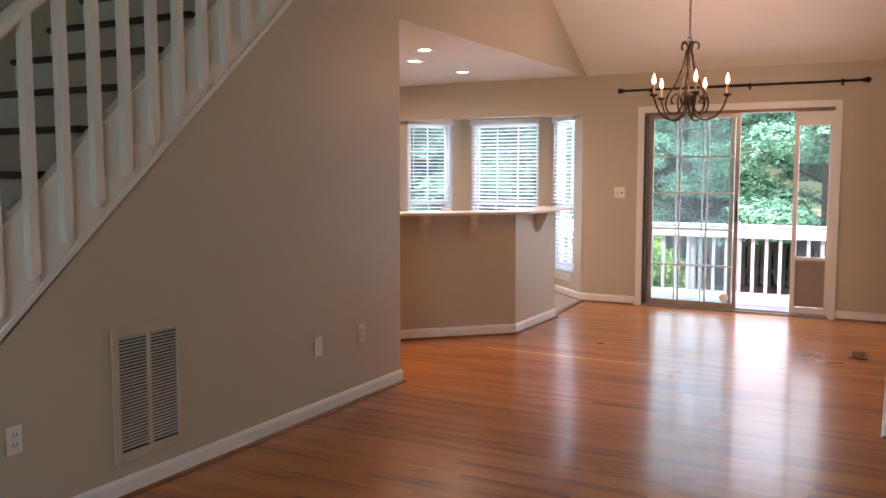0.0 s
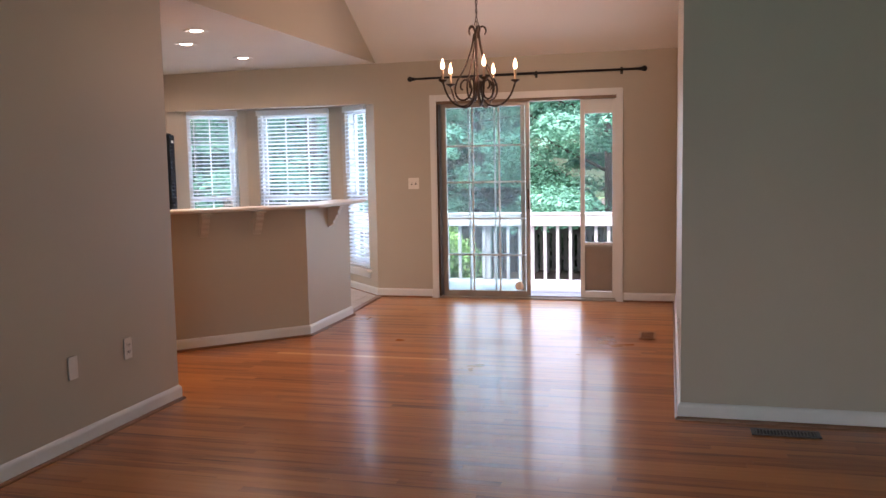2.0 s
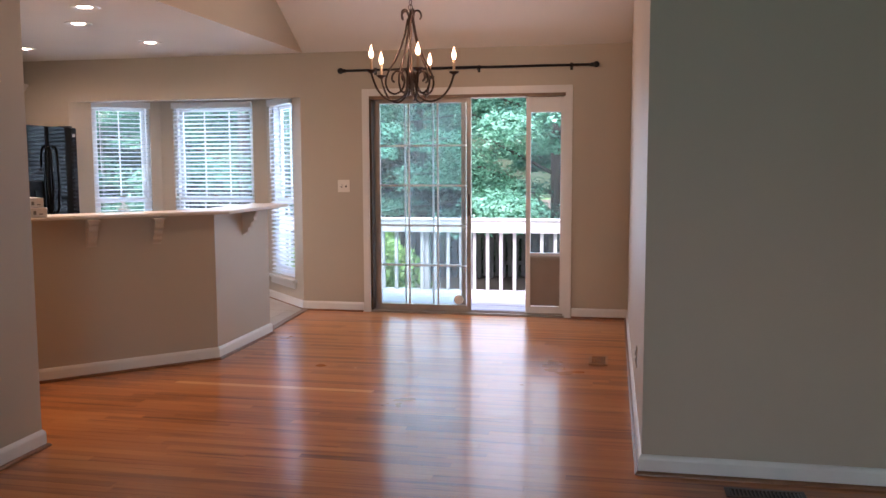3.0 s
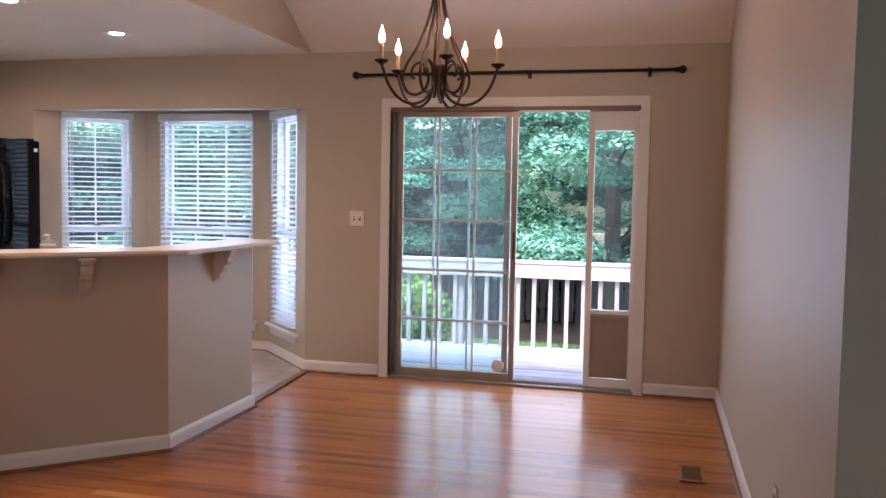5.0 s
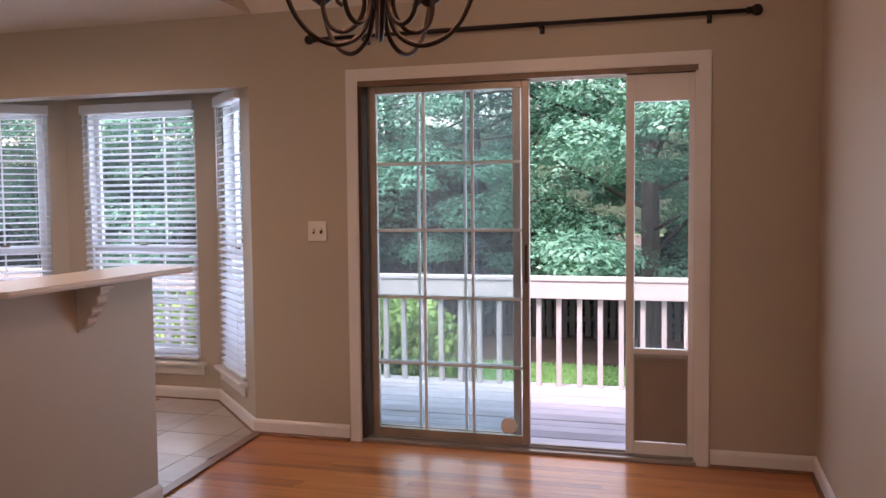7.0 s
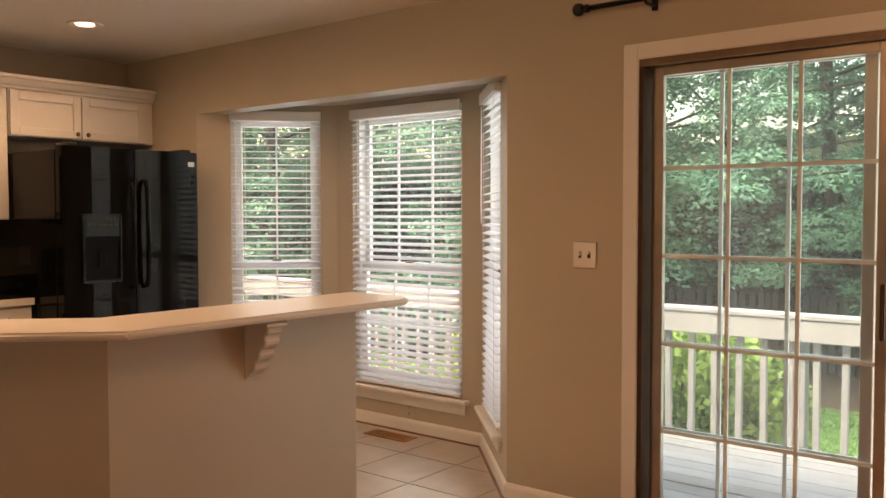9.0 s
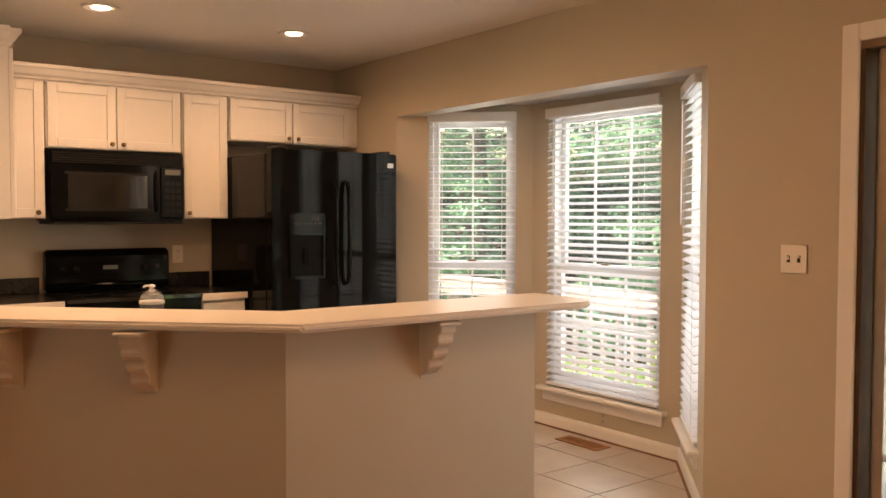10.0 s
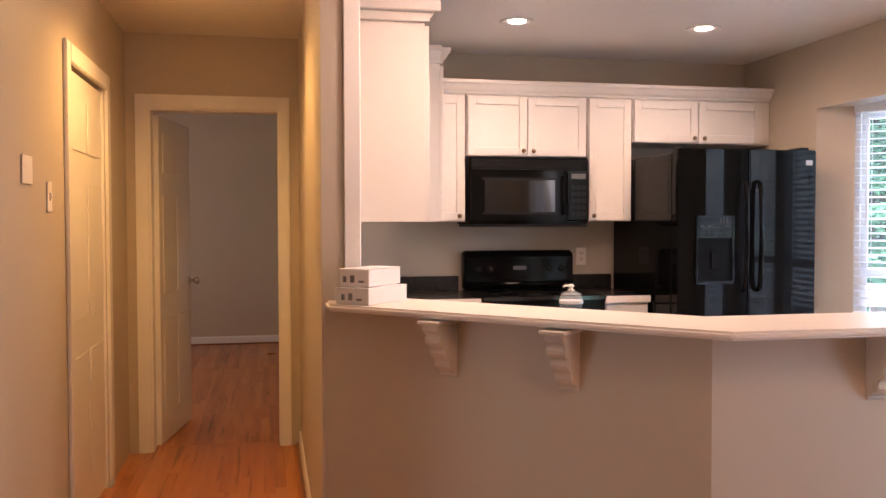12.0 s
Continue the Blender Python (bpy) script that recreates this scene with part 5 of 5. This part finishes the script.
T1 = tree((-0.9, 16.4, GZ), 11.0, 4.0, 1.5, 300000, 0.030, LEAF, "broad-leaved tree with low drooping branches", 1, 46)
T2 = tree((-7.5, 17.5, GZ), 12.0, 4.2, 1.6, 56000, 0.046, LEAF, "tall leafy tree behind the deck", 2)
T3 = tree((3.6, 19.0, GZ), 13.0, 4.4, 2.2, 50000, 0.050, LEAF, "tall leafy tree at the lawn's edge", 3)
spots = [(-4.2, 19.5, T3, 80, 0.95), (-13.2, 15.8, T2, 130, 1.0), (-11.0, 21.0, T2, 50, 1.1), (-16.5, 18.0, T3, 200, 1.0), (-19.0, 13.0, T2, 160, 1.0), (0.8, 23.5, T2, 250, 1.15), (7.5, 17.0, T3, 210, 1.05),
         (-8.0, 25.5, T3, 10, 1.2), (-15.0, 25.0, T2, 290, 1.3), (-22.0, 21.0, T3, 300, 1.2), (5.0, 26.0, T3, 120, 1.2), (10.5, 23.0, T2, 30, 1.1), (-25.0, 15.0, T2, 15, 1.2), (-28.0, 25.0, T2, 140, 1.3)]
for x, y, src, rz, s in spots:
    o = copy_thing(src, pose(x, y, GZ, 0, 0, rz) @ Matrix.Scale(s, 4))
solid("backdrop", B((-90, 70, 60, 60.2, GZ, 6)), surface("distant_wood", (0.035, 0.055, 0.03), 0.95, 0.5, 0.25, 3, 0.3), "dark distant wood behind the garden", "backdrop", "structure")

# shrubs
def shrub(at, rx, rz, n, size, mat, label, seed):
    r = np.random.default_rng(seed)
    s = thing("shrub", label, "shrub", at, 0)
    d = r.normal(size=(n, 3))
    d /= np.linalg.norm(d, axis=1)[:, None]
    lump = 1 + 0.22 * np.sin(d[:, 0] * 5 + seed) * np.cos(d[:, 1] * 6)
    p = d * (r.uniform(0.35, 1.0, n) ** 0.4 * lump)[:, None] * np.array([rx, rx, rz]) + np.array([0, 0, rz * 0.8])
    p = p[p[:, 2] > 0.03]
    ob = new("leaves", cards("leaves", p, size, mat, 0.7))
    ob.parent = s
    bm = bmesh.new()
    for k in range(7):
        a = k * 0.9
        tube(bm, [(0.05 * math.cos(a), 0.05 * math.sin(a), 0), (rx * 0.3 * math.cos(a), rx * 0.3 * math.sin(a), rz * 0.6), (rx * 0.6 * math.cos(a), rx * 0.6 * math.sin(a), rz * 1.2)], [0.018, 0.012, 0.005], 5)
    part("stems", bm, BARK, s)


shrub((-3.35, 11.7, GZ), 0.95, 0.85, 14000, 0.040, LEAF2, "yellow-green leafy shrub beside the deck", 3)
shrub((-6.3, 13.9, GZ), 0.9, 0.75, 12000, 0.040, LEAF2, "bright green shrub beyond the deck", 4)
for k, (x, y, r, h) in enumerate(((-9.5, 16.6, 1.3, 0.9), (-13.5, 15.8, 1.4, 1.0), (2.4, 18.3, 1.3, 0.8))):
    shrub((x, y, GZ), r, h, 3500, 0.11, LEAF, "dark green shrub by the fence", 8 + k)

# dense undergrowth behind the fence, its leaf colour darkened for the shade there
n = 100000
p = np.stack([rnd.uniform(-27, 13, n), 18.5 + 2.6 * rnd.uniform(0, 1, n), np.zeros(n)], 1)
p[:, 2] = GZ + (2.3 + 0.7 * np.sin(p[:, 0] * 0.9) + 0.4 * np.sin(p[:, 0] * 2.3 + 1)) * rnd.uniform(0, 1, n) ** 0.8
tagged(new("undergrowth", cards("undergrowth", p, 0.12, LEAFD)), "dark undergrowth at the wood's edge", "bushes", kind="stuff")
# mulch strip, carried far back to keep the shaded ground dark
solid("mulch_bed", B((-60, 40, 15.8, 58, GZ + 0.003, GZ + 0.012)), surface("leaf_mulch", (0.075, 0.05, 0.033), 0.95, 0.4, 2, 30, 0.8), "brown mulch under the trees", "ground", "structure")

# fence
fence = thing("fence", "dark weathered picket fence at the lawn's edge", "fence", (-6, 18.0, GZ))
bm = bmesh.new()
prism(bm, [(-0.045, 0.05), (0.045, 0.05), (0.045, 1.12), (0.0, 1.2), (-0.045, 1.12)], 0, 0.02, "y")
pk = to_mesh("picket", bm, FENCE)
for k in range(170):
    o = new("picket", pk)
    o.parent = fence
    o.matrix_basis = pose(-10.5 + k * 0.128 + 0.01 * math.sin(k * 7), 0, 0.02 * math.sin(k * 3.1), 0, 1.2 * math.sin(k * 5), 0)
for z in (0.35, 0.9):
    part("fence_rail", B((-10.6, 11.3, 0.021, 0.06, z - 0.04, z + 0.04)), FENCE, fence)
for k in range(9):
    part("fence_post", B((-10.5 + k * 2.7, -10.4 + k * 2.7, 0.061, 0.16, 0, 1.25)), FENCE, fence)

# deck
DKX0, DKX1, DKY, DKZ = -7.4, 2.6, 10.58, -0.072
deck = thing("deck", "weathered grey wooden deck outside the door", "deck", (-1.2, 9.6, DKZ), kind="structure")
part("joists", B((DKX0 + 1.2, DKX1 + 1.2, -0.85, 1.0, -0.25, -0.035)), DECKW, deck)
part("front_beam", B((DKX0 + 1.2, DKX1 + 1.2, 0.985, 1.02, -0.28, -0.04)), DECKW, deck)
for x in (-4.2, -1.2, 1.8, 3.6):
    part("deck_post", B((x - 0.06, x + 0.06, 0.85, 0.97, GZ - DKZ, -0.25)), DECKW, deck)
bm = B((0, DKX1 - DKX0, 0, 0.132, -0.034, 0), bev=0.004)
plank = to_mesh("deck_board", bm, DECKW)
for k in range(14):
    o = new("deck_board", plank)
    o.parent = deck
    o.matrix_basis = pose(DKX0 + 1.2 + 0.02 * math.sin(k * 4), -0.89 + k * 0.1415, 0.002 * math.sin(k * 2.3), 0.5 * math.sin(k), 0, 0)
rail = thing("deck_railing", "pale painted deck railing with square balusters", "railing", (-1.2, DKY - 0.06, DKZ))
part("cap_board", B((DKX0 + 1.2, DKX1 + 1.2, -0.02, 0.10, 0.824, 0.858), bev=0.006), RAILP, rail)
part("face_board", B((DKX0 + 1.2, DKX1 + 1.2, -0.012, 0.026, 0.690, 0.823), bev=0.004), RAILP, rail)
bm = B((-0.019, 0.019, 0.028, 0.066, -0.02, 0.80), bev=0.003)
bl = to_mesh("baluster", bm, RAILP)
k = 0
x = DKX0 + 1.3
while x < DKX1 + 1.15:
    o = new("baluster", bl)
    o.parent = rail
    o.matrix_basis = pose(x, 0.0, 0, 0, 0.4 * math.sin(k * 3.3), 0)
    x, k = x + 0.158, k + 1
for x in (DKX0 + 1.25, -2.05 + 1.2, 0.9 + 1.2, DKX1 + 1.15):
    part("post", B((x - 0.045, x + 0.045, 0.067, 0.157, -0.6, 0.83), bev=0.004), RAILP, rail)

# lawn blades near the deck
n = 170000
p = np.stack([rnd.uniform(-9, 5, n), 10.7 + 5.1 * rnd.uniform(0, 1, n) ** 1.2, np.full(n, GZ + 0.03)], 1)
solid_me = cards("lawn_blades", p, 0.036, GRASS, 2.0, 0.2)
tagged(new("grass", solid_me), "short green lawn grass", "grass", kind="stuff")

# ---- floors ----
solid("floor_slab", B((-10.5, XE, YS, 8.7, -0.2, -0.012), (-4.76, -3.40, 8.7, 9.34, -0.2, -0.012)), SUBFLOOR, "dark joints under the floor", "floor", "structure")
rnd2 = random.Random(11)
BW = 0.0572


def span(y):
    """The boards' stretch along x at the plan's y."""
    if y < 0.75:
        return XW, XE
    if y < YH0 - 0.12:
        return XL - 0.12, XE
    if y < YB:
        return (-5.98 if y > YH0 - 0.02 else XL - 0.12), XE
    if y < YH1:
        return -5.98, XR
    if y < 6.40:
        return y - 9.08 - 0.08, XR
    return (-2.74 if y < 7.4 else -2.735 - 0.085 * (y - 7.4) / 1.15), XR


floor = tagged(new("floor"), "glossy varnished oak strip floor", "floor", kind="structure")
unit, count = {}, 0


def board_mesh(length):
    key = round(length * 20)
    if key not in unit:
        b = bmesh.new()
        L, w, e = key / 20 - 0.0004, BW - 0.0002, 0.0004
        lo = [b.verts.new(v) for v in ((0, 0, -0.011), (L, 0, -0.011), (L, w, -0.011), (0, w, -0.011))]
        md = [b.verts.new(v) for v in ((0, 0, -e), (L, 0, -e), (L, w, -e), (0, w, -e))]
        up = [b.verts.new(v) for v in ((e, e, 0), (L - e, e, 0), (L - e, w - e, 0), (e, w - e, 0))]
        for a, c in ((lo, md), (md, up)):
            for i in range(4):
                b.faces.new((a[i], a[(i + 1) % 4], c[(i + 1) % 4], c[i]))
        b.faces.new(up)
        unit[key] = to_mesh("floor_board", b, OAK)
    return unit[key], key / 20


def add_board(verts, faces, x0, x1, y, e=0.0004):
    w, L0, L1 = BW - 0.0002, x0, x1 - 0.0005
    k = len(verts)
    verts += [(L0, y, -0.011), (L1, y, -0.011), (L1, y + w, -0.011), (L0, y + w, -0.011), (L0, y, -e), (L1, y, -e), (L1, y + w, -e), (L0, y + w, -e),
              (L0 + e, y + e, 0), (L1 - e, y + e, 0), (L1 - e, y + w - e, 0), (L0 + e, y + w - e, 0)]
    for a in (0, 4):
        faces += [(k + a + i, k + a + (i + 1) % 4, k + a + 4 + (i + 1) % 4, k + a + 4 + i) for i in range(4)]
    faces.append((k + 8, k + 9, k + 10, k + 11))


PALE = (-2.66, -1.32, 5.735)
verts, faces = [], []
y = YS
while y < YN + 0.05:
    a, b = span(y + BW / 2)
    x = a - rnd2.uniform(0, 0.6)
    while x < b:
        L = round(rnd2.uniform(0.45, 1.7) * 20) / 20
        x0, x1 = max(x, a), min(x + L, b)
        if y <= PALE[2] < y + BW and x0 < PALE[1] and x1 > PALE[0]:
            # the boards beside one pale board stop at its ends
            for u, v in ((x0, PALE[0]), (PALE[1], x1)):
                if v - u > 0.02:
                    add_board(verts, faces, u, v, y)
        elif x1 - x0 > 0.02:
            whole = x0 == x and x1 == x + L
            if whole and count < 300 and 3.2 < y < 7.6 and -2.6 < x0 < 0.3:
                me, ln = board_mesh(L)
                o = new("floor_board", me)
                o.parent = floor
                o.location = (x0, y, 0)
                count += 1
            else:
                add_board(verts, faces, x0, x1, y)
        x += L
    y += BW
pv, pf = [], []
add_board(pv, pf, PALE[0], PALE[1], YS + BW * math.floor((PALE[2] - YS) / BW))
me = bpy.data.meshes.new("floor_board")
me.from_pydata(pv, [], pf)
me.materials.append(PALEOAK)
o = new("floor_board", me)
o.parent = floor
tagged(o, "one paler oak board")
me = bpy.data.meshes.new("floor_boards_far")
me.from_pydata(verts, [], faces)
me.materials.append(OAK)
o = new("floor_boards_far", me)
o.parent = floor
tagged(o, kind="stuff")
# bedroom boards
verts, faces = [], []
y = 2.6
while y < 6.9:
    x = -10.36 - rnd2.uniform(0, 0.6)
    while x < -5.98:
        L = rnd2.uniform(0.5, 1.7)
        add_board(verts, faces, max(x, -10.36), min(x + L, -5.98), y)
        x += L
    y += BW
me = bpy.data.meshes.new("bedroom_boards")
me.from_pydata(verts, [], faces)
me.materials.append(OAK)
tagged(new("bedroom_floor", me), "varnished oak bedroom floor", "floor", kind="structure")

# kitchen tiles
kfloor = tagged(new("kitchen_floor"), "beige ceramic tile kitchen floor", "floor", kind="structure")
part("grout_bed", (lambda b: (prism(b, [(-2.745, 7.38), (-2.83, 8.55), (-3.455, 9.22), (-4.67, 9.22), (-5.30, 8.55), (XK, 8.55), (XK, 5.53), (-3.73, 5.53), (-2.79, 6.47), (-2.79, 7.38)], -0.011, 0.004), b)[1])(bmesh.new()), GROUT, kfloor)
TS = 0.405
bm = B((0.003, TS - 0.003, 0.003, TS - 0.003, 0.0045, 0.0095), bev=0.0015)
tl = to_mesh("tile", bm, TILE)


def inside(x, y):
    if y > 8.55:
        return y - 8.55 < min(x + 5.30, -2.82 - x) * 1.063 and y < 9.22
    if y > 7.38:
        return XK < x < -2.745 - 0.07 * (y - 7.38)
    return y > 5.53 and XK < x < (-2.79 if y > 6.47 else y - 9.26)


for i in range(-16, 17):
    for j in range(-16, 17):
        ax, ay = -3.35 + i * TS, 7.62 + j * TS
        quad = [(ax, ay), (ax + TS, ay), (ax + TS, ay + TS), (ax, ay + TS)]
        ok = [inside(*q) for q in quad]
        if all(ok):
            o = new("tile", tl)
            o.parent = kfloor
            o.location = (ax, ay, 0)
        elif any(ok):
            # cut tile: keep the cells that lie on the floor
            b2, n = bmesh.new(), 9
            for u in range(n):
                for v in range(n):
                    x0, y0c = ax + 0.003 + (TS - 0.006) * u / n, ay + 0.003 + (TS - 0.006) * v / n
                    s = (TS - 0.006) / n
                    if inside(x0 + s * 0.5, y0c + s * 0.5):
                        q = [b2.verts.new(p) for p in ((x0, y0c, 0.0095), (x0 + s, y0c, 0.0095), (x0 + s, y0c + s, 0.0095), (x0, y0c + s, 0.0095))]
                        b2.faces.new(q)
            bmesh.ops.remove_doubles(b2, verts=b2.verts, dist=0.0005)
            bmesh.ops.solidify(b2, geom=b2.faces[:], thickness=0.005)
            part("tile", b2, TILE, kfloor)
bm = bmesh.new()
prism(bm, [(-2.70, 7.385), (-2.775, 8.535), (-2.83, 8.535), (-2.755, 7.385)], 0.002, 0.0125)
solid("threshold_strip", bm, SHOE, "dark wooden strip between oak and tile floor", "trim", "structure")

# roof and outer faces that close the house; unseen front eave lengthened to block sun
bm = bmesh.new()
prism(bm, [(9.0, ZC - 0.02), (RIDGE, ZR + 0.32), (YS - 1.3, 2.2), (YS - 1.3, 2.4), (RIDGE, ZR + 0.5), (9.0, ZC + 0.2)], -11, XE + 0.3, "x")
solid("roof", bm, SHINGLE, "plain unseen pitched roof, front eave lengthened to block sun", "roof", "structure")
solid("wall_outer_west", B((-10.9, -10.8, YS, 8.7, GZ, 4.0)), SIDING, "plain outer wall", "wall", "structure")
